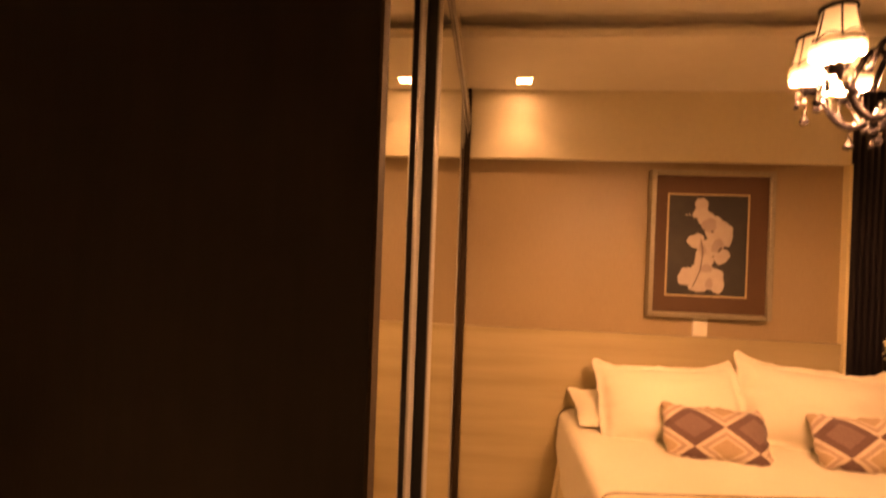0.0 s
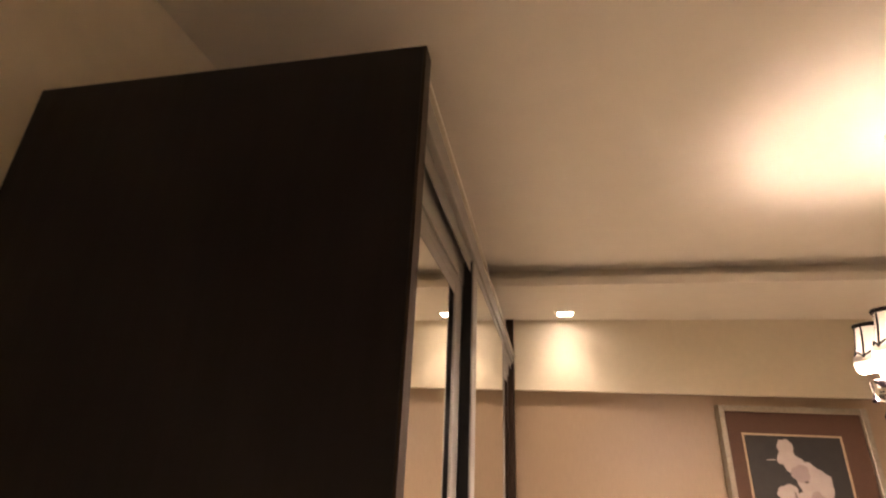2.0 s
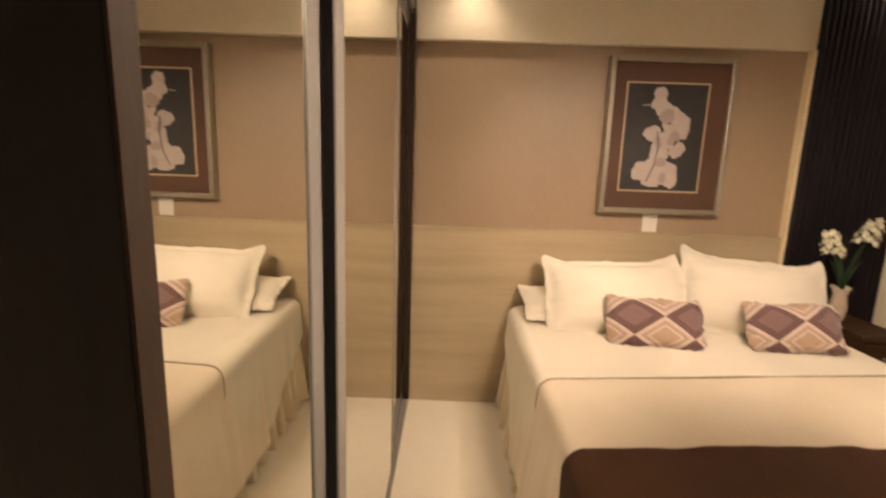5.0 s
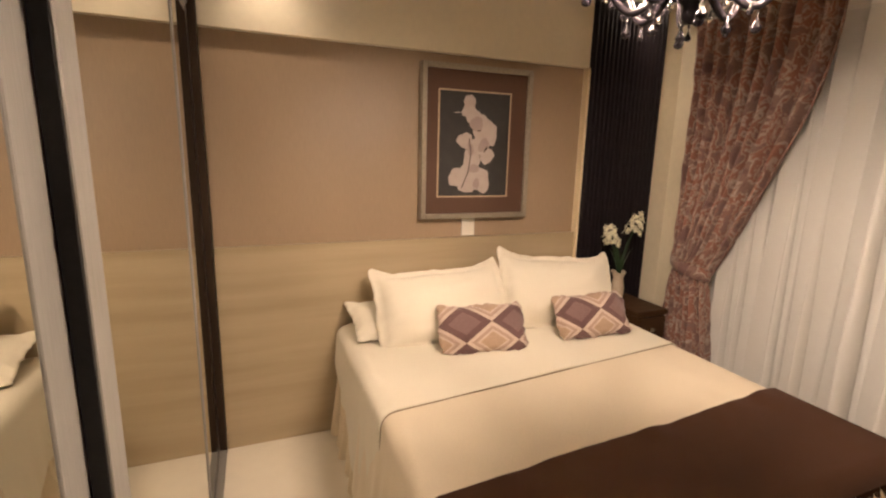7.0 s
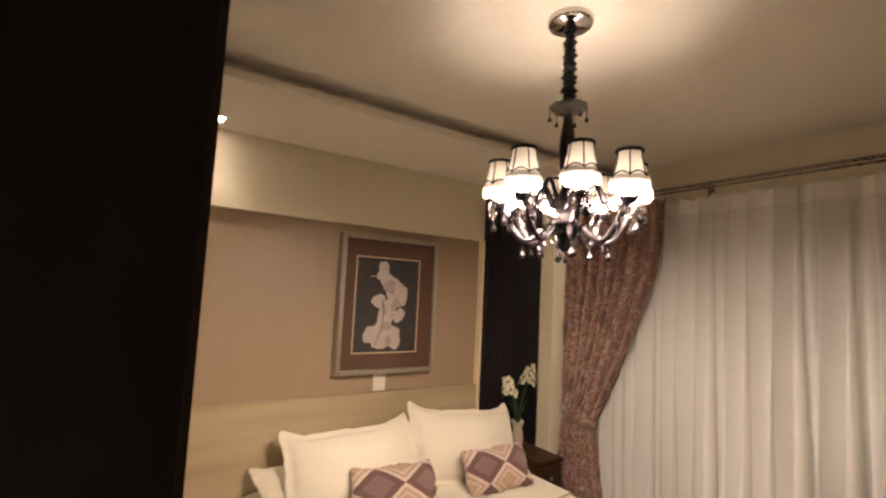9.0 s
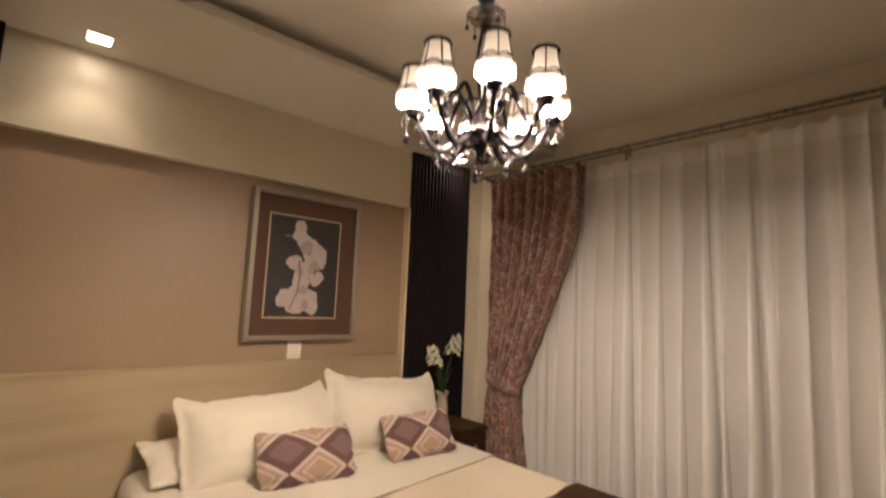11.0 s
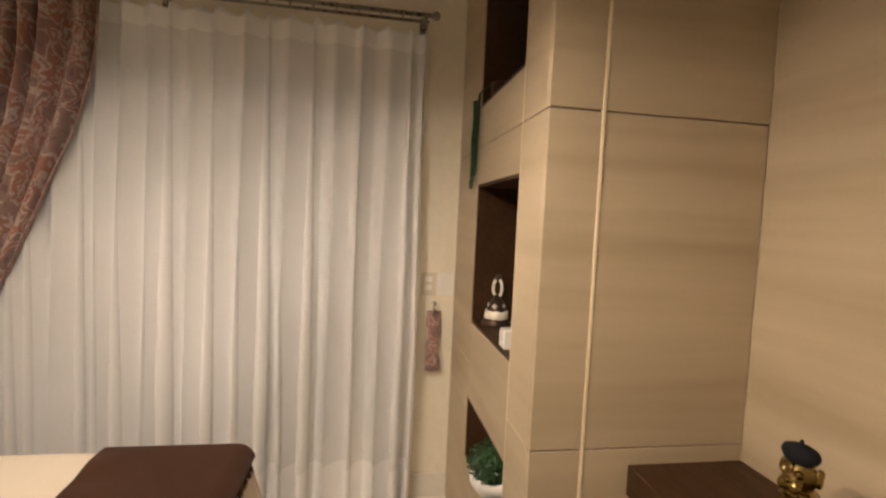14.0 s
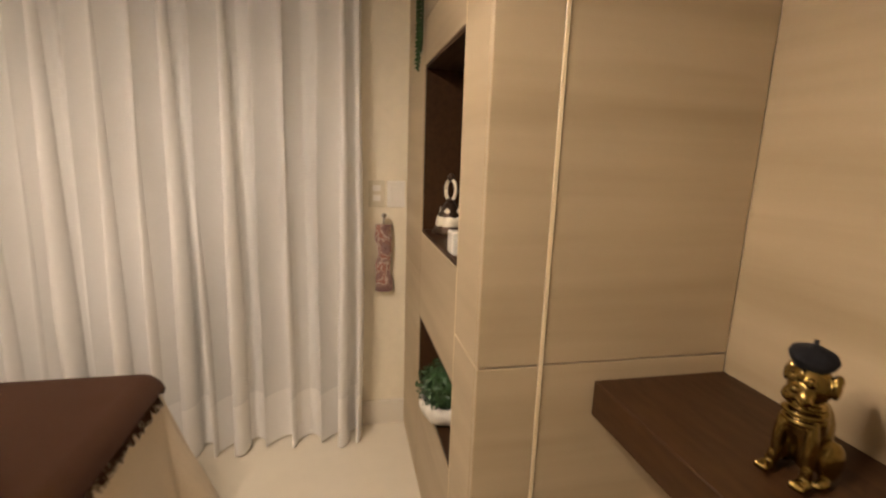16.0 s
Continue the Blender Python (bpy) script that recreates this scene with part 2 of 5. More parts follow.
M["petal"] = material("pale orchid print", (0.47, 0.41, 0.38), 0.6, grain=0.45, grain_scale=35, dark=(0.40, 0.31, 0.28), stain=0.4)
M["petal_b"] = material("shaded orchid print", (0.36, 0.29, 0.27), 0.6, grain=0.5, grain_scale=35, dark=(0.32, 0.25, 0.23), stain=0.4)
M["stem_print"] = material("dark stem print", (0.05, 0.03, 0.025), 0.6, grain=0.2)
M["gold"] = material("polished gold paint", (0.32, 0.235, 0.08), 0.22, metal=1.0, grain=0.6, grain_scale=45, dark=(0.13, 0.085, 0.022), bump=0.12, bump_scale=60)
M["black_felt"] = material("black felt", (0.010, 0.010, 0.012), 0.9, grain=0.3, grain_scale=150, bump=0.4, bump_scale=300, sheen=0.0, spec=0.15)
M["black_glass"] = material("black crystal", (0.012, 0.010, 0.012), 0.14, grain=0.1, grain_scale=20, spec=0.16)
M["smoke_glass"] = glass("smoked glass", (0.34, 0.33, 0.35), 0.02)
M["clear_glass"] = glass("clear crystal", (0.34, 0.34, 0.34), 0.0)
M["chrome"] = material("chrome", (0.62, 0.60, 0.57), 0.09, metal=1.0, grain=0.15, grain_scale=40)
M["rod"] = material("satin nickel rod", (0.34, 0.31, 0.25), 0.28, metal=0.9, grain=0.2, grain_scale=60)
M["velvet"] = material("black ruched velvet", (0.008, 0.007, 0.008), 0.85, grain=0.3, grain_scale=80, bump=0.5, bump_scale=120, sheen=0.2)
M["shade"] = cloth_through("cream shade silk", (0.82, 0.78, 0.70), 0.004)
M["trim"] = material("black braid", (0.012, 0.010, 0.012), 0.8, grain=0.3, grain_scale=200, bump=0.3)
M["fringe"] = cloth_through("cream shade frill", (0.88, 0.86, 0.82), 0.022)
M["bulb"] = emission("warm bulb", LAMP, BULB_GLOW)
M["downlight"] = emission("halogen lamp face", (1.0, 0.82, 0.6), 22.0)
M["sheer"] = cloth_through("white voile", (0.95, 0.94, 0.92), 0.07, clear=0.22)
M["sheer_hem"] = cloth_through("white voile, doubled hem", (0.95, 0.935, 0.91), 0.05, clear=0.10)
M["pane"] = glass("window glass", (0.8, 0.84, 0.86))
M["night"] = material("night outside", (0.10, 0.105, 0.11), 0.9, grain=0.4, grain_scale=3)
M["leaf"] = material("green plastic foliage", (0.030, 0.085, 0.022), 0.5, grain=0.6, grain_scale=70, dark=(0.012, 0.035, 0.012))
M["leaf_dark"] = material("deep green leaves", (0.018, 0.045, 0.016), 0.45, grain=0.5, grain_scale=60)
M["bloom"] = material("ivory silk petals", (0.78, 0.76, 0.58), 0.7, grain=0.3, grain_scale=120, dark=(0.55, 0.56, 0.34))
M["vase"] = material("crackled beige ceramic", (0.52, 0.44, 0.34), 0.22, grain=0.5, grain_scale=40, dark=(0.36, 0.28, 0.2), coat=0.5)
M["ceramic"] = material("white glazed ceramic", (0.80, 0.77, 0.70), 0.18, grain=0.06, grain_scale=30, coat=0.4)
M["iron"] = material("dark bronze casting", (0.07, 0.045, 0.03), 0.35, metal=0.7, grain=0.4, grain_scale=60)
M["shellwhite"] = material("ivory enamel", (0.74, 0.68, 0.54), 0.35, grain=0.2, grain_scale=60)
M["cushion"] = ramp_material("plum diamond weave", [(0.0, (0.24, 0.15, 0.145)), (0.30, (0.17, 0.095, 0.092)), (0.485, (0.40, 0.28, 0.23)),
  (0.5, (0.50, 0.36, 0.26)), (0.74, (0.66, 0.52, 0.43)), (0.80, (0.48, 0.35, 0.29)), (0.89, (0.68, 0.55, 0.47))], 0.85, diamonds, 0.35, 500)
M["floral"] = ramp_material("rose and taupe floral print", [(0.0, (0.20, 0.115, 0.11)), (0.36, (0.30, 0.19, 0.175)), (0.45, (0.34, 0.185, 0.155)), (0.52, (0.56, 0.43, 0.36)),
  (0.57, (0.38, 0.18, 0.135)), (0.65, (0.58, 0.46, 0.39)), (0.70, (0.33, 0.21, 0.18)), (0.80, (0.24, 0.14, 0.13))], 0.8, floral, 0.2, 600)

# ---------------- mesh helpers ----------------


def place(ob, parent):
    if parent:
        ob.parent = parent


def finish(name, me, mat, parent=None, label="", smooth=False):
    me.materials.append(M[mat] if isinstance(mat, str) else mat)
    if smooth:
        for p in me.polygons:
            p.use_smooth = True
    ob = new(name, me)
    place(ob, parent)
    if label:
        tagged(ob, label)
    return ob


def root_of(ob):
    while ob.parent:
        ob = ob.parent
    return ob


def part(name, bm, mat, parent=None, label="", smooth=False):
    """Links a bmesh, given in world coordinates, as ONE mesh object under a thing or a part."""
    if parent:
        bmesh.ops.translate(bm, verts=bm.verts, vec=-root_of(parent).location)
    me = bpy.data.meshes.new(name)
    bm.normal_update()
    bm.to_mesh(me)
    bm.free()
    return finish(name, me, mat, parent, label, smooth)


def grid_mesh(name, points, nu, nv, mat, parent=None, label="", closed_u=False, uv=None):
    """A smooth sheet from nu x nv points in world coordinates, row by row."""
    off = root_of(parent).location if parent else Vector()
    faces = []
    for j in range(nv - 1):
        for i in range(nu if closed_u else nu - 1):
            a, b = j * nu + i, j * nu + (i + 1) % nu
            faces.append((a, b, b + nu, a + nu))
    me = bpy.data.meshes.new(name)
    me.from_pydata([tuple(Vector(p) - off) for p in points], [], faces)
    if uv:
        layer = me.uv_layers.new(name="UVMap")
        for lp in me.loops:
            layer.data[lp.index].uv = uv[lp.vertex_index]
    me.update()
    return finish(name, me, mat, parent, label, True)


def thing(name, loc, label, category, group="", kind=""):
    ob = new(name)
    ob.empty_display_size = 0.05
    ob.location = loc
    return tagged(ob, label, category, group, kind)


def boxes(*spans, bevel=0.0, seg=1):
    """A bmesh of boxes, each x0, x1, y0, y1, z0, z1 in world coordinates, bevelled."""
    bm = bmesh.new()
    for x0, x1, y0, y1, z0, z1 in spans:
        r = bmesh.ops.create_cube(bm, size=1)
        for v in r["verts"]:
            v.co = Vector(((x0 + x1) / 2 + v.co.x * (x1 - x0), (y0 + y1) / 2 + v.co.y * (y1 - y0), (z0 + z1) / 2 + v.co.z * (z1 - z0)))
    if bevel:
        bmesh.ops.bevel(bm, geom=list(bm.edges), offset=bevel, segments=seg, affect="EDGES", profile=0.5)
    return bm


def lathe(profile, cx=0, cy=0, n=28, wave=None):
    """A bmesh turned round the upright axis at cx, cy; profile rows of radius, z."""
    bm = bmesh.new()
    rings = []
    for r, z in profile:
        ring = []
        for k in range(n):
            a = 2 * math.pi * k / n
            rr, zz = (r, z) if wave is None else wave(r, z, a)
            ring.append(bm.verts.new((cx + rr * math.cos(a), cy + rr * math.sin(a), zz)))
        rings.append(ring)
    for lo, hi in zip(rings, rings[1:]):
        for k in range(n):
            bm.faces.new((lo[k], lo[(k + 1) % n], hi[(k + 1) % n], hi[k]))
    for ring, flip in ((rings[0], True), (rings[-1], False)):
        if profile[0 if flip else -1][0] > 1e-5:
            bm.faces.new(ring[::-1] if flip else ring)
    bmesh.ops.remove_doubles(bm, verts=bm.verts, dist=1e-6)
    return bm


def tube(path, radius, n=10, bm=None):
    """A bmesh tube along world points; radius a number or one for each point."""
    bm = bm or bmesh.new()
    pts = [Vector(p) for p in path]
    rings = []
    side = None
    for i, p in enumerate(pts):
        d = (pts[min(i + 1, len(pts) - 1)] - pts[max(i - 1, 0)]).normalized()
        if side is None:
            side = d.orthogonal().normalized()
        side = (side - d * side.dot(d)).normalized()
        up = d.cross(side)
        r = radius[i] if isinstance(radius, (list, tuple)) else radius
        rings.append([bm.verts.new(p + r * (side * math.cos(2 * math.pi * k / n) + up * math.sin(2 * math.pi * k / n))) for k in range(n)])
    for lo, hi in zip(rings, rings[1:]):
        for k in range(n):
            bm.faces.new((lo[k], lo[(k + 1) % n], hi[(k + 1) % n], hi[k]))
    bm.faces.new(rings[0][::-1])
    bm.faces.new(rings[-1])
    return bm


def balls(rows, seg=16, ring=10, bm=None):
    """A bmesh of ellipsoids, each x, y, z, rx, ry, rz, in world coordinates."""
    bm = bm or bmesh.new()
    for x, y, z, rx, ry, rz in rows:
        r = bmesh.ops.create_uvsphere(bm, u_segments=seg, v_segments=ring, radius=1)
        for v in r["verts"]:
            v.co = Vector((x + v.co.x * rx, y + v.co.y * ry, z + v.co.z * rz))
    return bm


def slab(name, span, mat, label, kind="structure", category="", bevel=0.0):
    return tagged(part(name, boxes(span, bevel=bevel), mat), label, category or name.split("_")[0], kind=kind)


def wave_noise(t, seed, n=4):
    rnd = random.Random(seed)
    return sum(math.sin(t * (1.0 + 1.7 * k) + rnd.uniform(0, 6.28)) / (1 + 0.8 * k) for k in range(n))

# ---------------- the room ----------------
slab("floor", (WEST - 0.15, EAST + 0.2, -4.7, NORTH + 0.15, -0.1, 0.0), "floor", "polished cream porcelain floor")
slab("wall_north", (WEST - 0.15, EAST + 0.15, NORTH, NORTH + 0.15, 0, CEIL + 0.1), "paint", "cream painted wall behind the bed")
slab("wall_west", (WEST - 0.15, WEST, -4.7, NORTH, 0, CEIL + 0.1), "paint", "cream painted wall behind the wardrobe")
WIN = (-2.20, -0.45, 0.24, 2.14)
tagged(part("wall_east", boxes((EAST, EAST + 0.15, -4.7, WIN[0], 0, CEIL + 0.1), (EAST, EAST + 0.15, WIN[1], NORTH, 0, CEIL + 0.1),
                               (EAST, EAST + 0.15, WIN[0], WIN[1], 0, WIN[2]), (EAST, EAST + 0.15, WIN[0], WIN[1], WIN[3], CEIL + 0.1)), "paint"),
       "cream painted wall with the curtained window", "wall", kind="structure")
tagged(part("wall_south", boxes((0.80, EAST, SOUTH - 0.13, SOUTH - 0.016, 0, CEIL + 0.1), (WEST, -0.02, SOUTH - 0.13, SOUTH - 0.016, 0, CEIL + 0.1),
                                (-0.02, 0.80, SOUTH - 0.13, SOUTH - 0.016, 2.1, CEIL + 0.1)), "paint"), "cream painted wall with the bedroom doorway", "wall", kind="structure")
slab("wall_hall", (WEST, EAST, -4.7, -4.6, 0, CEIL + 0.1), "paint", "plain cream wall that closes the hall")
slab("ceiling", (WEST - 0.15, EAST + 0.15, -4.7, NORTH, CEIL, CEIL + 0.12), "ceiling", "white painted plaster ceiling")
tagged(part("ceiling_soffit", boxes((WEST, EAST, -0.68, NORTH, SOFFIT, SOFFIT + 0.014), (WEST, EAST, -0.68, -0.664, SOFFIT + 0.014, LIP), (WEST, EAST, -0.588, -0.578, SOFFIT + 0.014, CEIL)), "ceiling"),
       "dropped plaster soffit with a shadow cove at its lip", "ceiling", kind="structure")
slab("beam_north", (0.002, 2.066, 0.0, NORTH, 2.028, SOFFIT), "beam", "pearly cream beam face above the wallpaper", category="beam", bevel=0.002)
slab("wallpaper_north", (0.002, 2.050, 0.037, NORTH, 1.052, 2.028), "wallpaper", "tan satin wallpaper with a soft sheen", category="wallpaper")
slab("trim_wallpaper", (2.050, 2.066, -0.012, NORTH, 0.0, 2.028), "oak_edge", "thin cream upright trim beside the wallpaper", category="trim", bevel=0.001)
slab("headboard_panel", (0.002, 2.050, 0.004, NORTH, 0.0, 1.052), "oak", "pale limed oak headboard panelling, horizontal grain", category="panelling", bevel=0.002)
slab("wall_return", (2.612, EAST, -0.012, NORTH, 0.0, SOFFIT), "paint", "narrow cream wall strip beside the slatted panel", category="wall")
tagged(part("baseboard", boxes((EAST - 0.014, EAST, -2.54, NORTH - 0.06, 0.0, 0.12), bevel=0.003), "white"), "white skirting board", "baseboard", kind="structure")
slab("cladding_south", (0.82, 1.598, SOUTH - 0.016, SOUTH, 0.0, CEIL), "oak", "pale limed oak wall cladding behind the desk", category="panelling")

# slatted panel beside the bed
slat_wall = thing("slatted_panel", (2.34, 0.0, 0), "espresso fluted wooden wall panel behind the nightstand", "wall panel")
part("backing", boxes((2.066, 2.612, -0.012, NORTH, 0.0, SOFFIT)), "espresso", slat_wall)
slat_me = None
NS = 17
for k in range(NS):
    x = 2.082 + k * (2.596 - 2.082) / (NS - 1)
    if slat_me is None:
        bm = bmesh.new()
        ring = [(-0.012, 0.0), (-0.010, -0.012), (-0.005, -0.019), (0.005, -0.019), (0.010, -0.012), (0.012, 0.0)]
        lo = [bm.verts.new((a, b, 0.0)) for a, b in ring]
        hi = [bm.verts.new((a, b, SOFFIT - 0.002)) for a, b in ring]
        for i in range(len(ring) - 1):
            bm.faces.new((lo[i], lo[i + 1], hi[i + 1], hi[i]))
        bm.faces.new(lo[::-1])
        bm.faces.new(hi)
        bm.normal_update()
        slat_me = bpy.data.meshes.new("slat")
        bm.to_mesh(slat_me)
        bm.free()
        slat_me.materials.append(M["espresso"])
    ob = new("slat", slat_me)
    ob.parent = slat_wall
    ob.location = (x - 2.34, -0.012, 0)

# window behind the curtains
win = thing("window_1", (EAST + 0.07, (WIN[0] + WIN[1]) / 2, WIN[2]), "wide white framed sliding window at night behind voile", "window", kind="structure")
wm = (WIN[0] + WIN[1]) / 2
part("window_frame", boxes((EAST + 0.04, EAST + 0.09, WIN[0], WIN[0] + 0.05, WIN[2], WIN[3]), (EAST + 0.04, EAST + 0.09, WIN[1] - 0.05, WIN[1], WIN[2], WIN[3]),
                           (EAST + 0.04, EAST + 0.09, WIN[0] + 0.05, WIN[1] - 0.05, WIN[2], WIN[2] + 0.05), (EAST + 0.04, EAST + 0.09, WIN[0] + 0.05, WIN[1] - 0.05, WIN[3] - 0.05, WIN[3]),
                           (EAST + 0.04, EAST + 0.09, wm - 0.03, wm + 0.03, WIN[2] + 0.05, WIN[3] - 0.05)), "white", win)
for y0, y1 in ((WIN[0] + 0.05, wm - 0.03), (wm + 0.03, WIN[1] - 0.05)):
    pane = part("pane", boxes((EAST + 0.062, EAST + 0.068, y0, y1, WIN[2] + 0.05, WIN[3] - 0.05)), "pane", win)
    pane.visible_shadow = False
slab("backdrop", (EAST + 0.45, EAST + 0.5, -3.2, 0.6, -0.1, 3.0), "night", "dull night outside the window", category="backdrop")

# ---------------- wardrobe ----------------
Y0, Y1, TOP = -2.325, -0.002, 2.214
wr = thing("wardrobe", (-0.285, -1.16, 0), "tall espresso wardrobe with mirrored sliding doors", "wardrobe")
part("side_panel", boxes((WEST + 0.002, 0.013, Y0, Y0 + 0.027, 0.0, TOP), bevel=0.001), "espresso", wr, "dark espresso end panel")
part("edge_band", boxes((0.013, 0.016, Y0 + 0.001, Y0 + 0.026, 0.0, TOP)), "edge_brown", wr, "brown edge banding")
part("top_panel", boxes((WEST + 0.002, -0.012, Y0 + 0.027, Y1, TOP - 0.022, TOP)), "espresso", wr)
part("back_panel", boxes((WEST + 0.002, WEST + 0.012, Y0 + 0.027, Y1, 0.0, TOP - 0.022)), "espresso", wr)
part("inner_panel", boxes((WEST + 0.02, -0.10, -1.17, -1.15, 0.03, TOP - 0.03)), "espresso", wr)
part("end_filler", boxes((-0.04, 0.001, -0.032, Y1, 0.0, SOFFIT - 0.002), bevel=0.001), "edge_brown", wr, "dark brown end filler")
part("fascia", boxes((-0.012, 0.0, Y0 + 0.027, -0.032, 2.166, TOP - 0.003), bevel=0.0015), "alu", wr, "grey aluminium top fascia")
part("fascia_lip", boxes((-0.010, 0.006, Y0 + 0.027, -0.032, TOP - 0.003, TOP + 0.004)), "alu_light", wr)
part("top_track", boxes((-0.085, -0.033, Y0 + 0.027, -0.032, 2.082, 2.185), bevel=0.001), "alu", wr)
part("track_lip", boxes((-0.031, -0.027, Y0 + 0.027, -0.032, 2.10, 2.185), bevel=0.001), "alu", wr)
part("track_lip", boxes((-0.014, -0.0125, Y0 + 0.027, -0.032, 2.135, 2.17)), "alu", wr)
part("bottom_track", boxes((-0.10, 0.0, Y0 + 0.027, -0.032, 0.0, 0.022), (-0.031, -0.029, Y0 + 0.027, -0.032, 0.022, 0.034), bevel=0.001), "alu", wr)


def sliding_door(y0, y1, x, zt, far_bronze=False, near=0.045, far=0.045):
    d = part("sliding_door", boxes((x - 0.022, x - 0.004, y0 + 0.01, y1 - 0.01, 0.045, zt - 0.01)), "espresso", wr)
    part("stile", boxes((x - 0.022, x + 0.002, y0, y0 + near, 0.036, zt), bevel=0.002), "alu", d, "brushed grey aluminium stile")
    part("stile", boxes((x - 0.022, x + 0.002, y1 - far, y1, 0.036, zt), bevel=0.002), "bronze" if far_bronze else "alu", d)
    part("rail", boxes((x - 0.024, x + 0.0005, y0 + near, y1 - far, 0.036, 0.075)), "alu", d)
    part("rail", boxes((x - 0.024, x + 0.0005, y0 + near, y1 - far, zt - 0.022, zt)), "alu", d)
    part("mirror_pane", boxes((x - 0.0038, x - 0.0005, y0 + near + 0.001, y1 - far - 0.001, 0.076, zt - 0.023)), "mirror", d, "clear silver mirror")
    return d


sliding_door(-2.297, -1.705, -0.034, 2.082, far=0.085)
sliding_door(-0.80, -0.034, -0.034, 2.082, True)
front_door = sliding_door(-1.712, -0.70, -0.007, 2.166, near=0.070)
part("brush_seal", boxes((-0.029, -0.009, -1.716, -1.7125, 0.04, 2.16)), "rubber", front_door, "black brush seal")

# ---------------- niche unit, desk ----------------
UX, UY = 1.598, -2.540
unit = thing("niche_unit", (2.18, -2.86, 0), "pale limed oak wall unit with three dark open niches", "wall unit")
NX0, NX1 = 1.807, 2.362
NICHES = [(0.418, 0.679), (0.992, 1.565), (1.876, 2.40)]
G = 0.0018


def board(x0, x1, y0, y1, z0, z1, label=""):
    part("board", boxes((x0, x1, y0, y1, z0, z1), bevel=0.0015), "oak", unit, label)


zs = [0.0, 0.822, 1.712, CEIL]
for z0, z1 in zip(zs, zs[1:]):
    board(UX, UX + 0.018, -2.682, UY - 0.0005, z0 + (G if z0 else 0), z1 - G)
    board(UX + 0.001, UX + 0.018, SOUTH, -2.692, z0 + (G if z0 else 0), z1 - G)
    board(UX + 0.018, NX0, UY - 0.018, UY, z0 + (G if z0 else 0), z1 - G)
    board(NX1, EAST, UY - 0.018, UY, z0 + (G if z0 else 0), z1 - G)
for z0, z1 in ((0.0, 0.418), (0.679, 0.992), (1.565, 1.711), (1.7135, 1.876), (2.40, CEIL)):
    board(NX0, NX1, UY - 0.018, UY - 0.0004, z0, z1)
part("core", boxes((UX + 0.0185, UX + 0.03, SOUTH, UY - 0.0185, 0.0, CEIL)), "oak", unit)
part("edge_strip", boxes((UX - 0.002, UX + 0.016, -2.6915, -2.6825, 0.0, CEIL), bevel=0.001), "oak_edge", unit, "thin cream vertical joint strip")
part("edge_strip", boxes((NX0 - 0.0035, NX0, UY - 0.017, UY + 0.0006, 0.0, CEIL)), "oak_edge", unit)
for z0, z1 in NICHES:
    d = 0.30
    for sp in ((NX0, NX0 + 0.012, UY - d, UY - 0.004, z0, z1), (NX1 - 0.012, NX1, UY - d, UY - 0.004, z0, z1), (NX0 + 0.012, NX1 - 0.012, UY - d, UY - d + 0.012, z0, z1),
               (NX0 + 0.012, NX1 - 0.012, UY - d + 0.012, UY - 0.004, z0, z0 + 0.012), (NX0 + 0.012, NX1 - 0.012, UY - d + 0.012, UY - 0.004, z1 - 0.012, z1)):
        part("niche_board", boxes(sp), "walnut", unit, "dark walnut niche lining")


desk = tagged(part("floating_desk", boxes((0.825, UX - 0.001, SOUTH + 0.001, -2.821, 0.692, 0.777), bevel=0.0025), "walnut"), "dark walnut floating desk top fixed to the wall", "desk")

# open white door beside the desk
door = thing("door_1", (0.798, -3.19, 0), "white lacquered bedroom door standing open", "door", kind="structure")
part("leaf", boxes((0.780, 0.815, -3.20, -2.625, 0.008, 2.09), bevel=0.002), "white", door)
bm = lathe([(0.0, -0.002), (0.0085, -0.002), (0.0085, 0.002), (0.0, 0.002)], n=20)
bmesh.ops.scale(bm, vec=(1, 6.5, 1), verts=bm.verts)
bmesh.ops.rotate(bm, cent=(0, 0, 0), matrix=Matrix.Rotation(radians(90), 3, "X"), verts=bm.verts)
bmesh.ops.translate(bm, vec=(0.7975, -2.6245, 0.985), verts=bm.verts)
part("lock_plate", bm, "rod", door, "oval brushed steel lock plate")
part("latch", boxes((0.790, 0.805, -2.624, -2.614, 0.985, 1.005), bevel=0.002), "rod", door)
for s, x in ((1, 0.815), (-1, 0.780)):
    part("rosette", boxes((min(x, x + s * 0.008), max(x, x + s * 0.008), -2.700, -2.660, 0.90, 1.06), bevel=0.002), "bronze", door)
    part("lever_handle", tube([(x, -2.68, 1.02), (x + s * 0.05, -2.68, 1.02), (x + s * 0.055, -2.695, 1.02), (x + s * 0.055, -2.795, 1.02)], 0.009), "bronze", door, "dark bronze lever", True)
part("hinge", boxes((0.774, 0.780, -3.2, -3.17, 0.3, 0.4), (0.774, 0.780, -3.2, -3.17, 1.7, 1.8)), "rod", door)

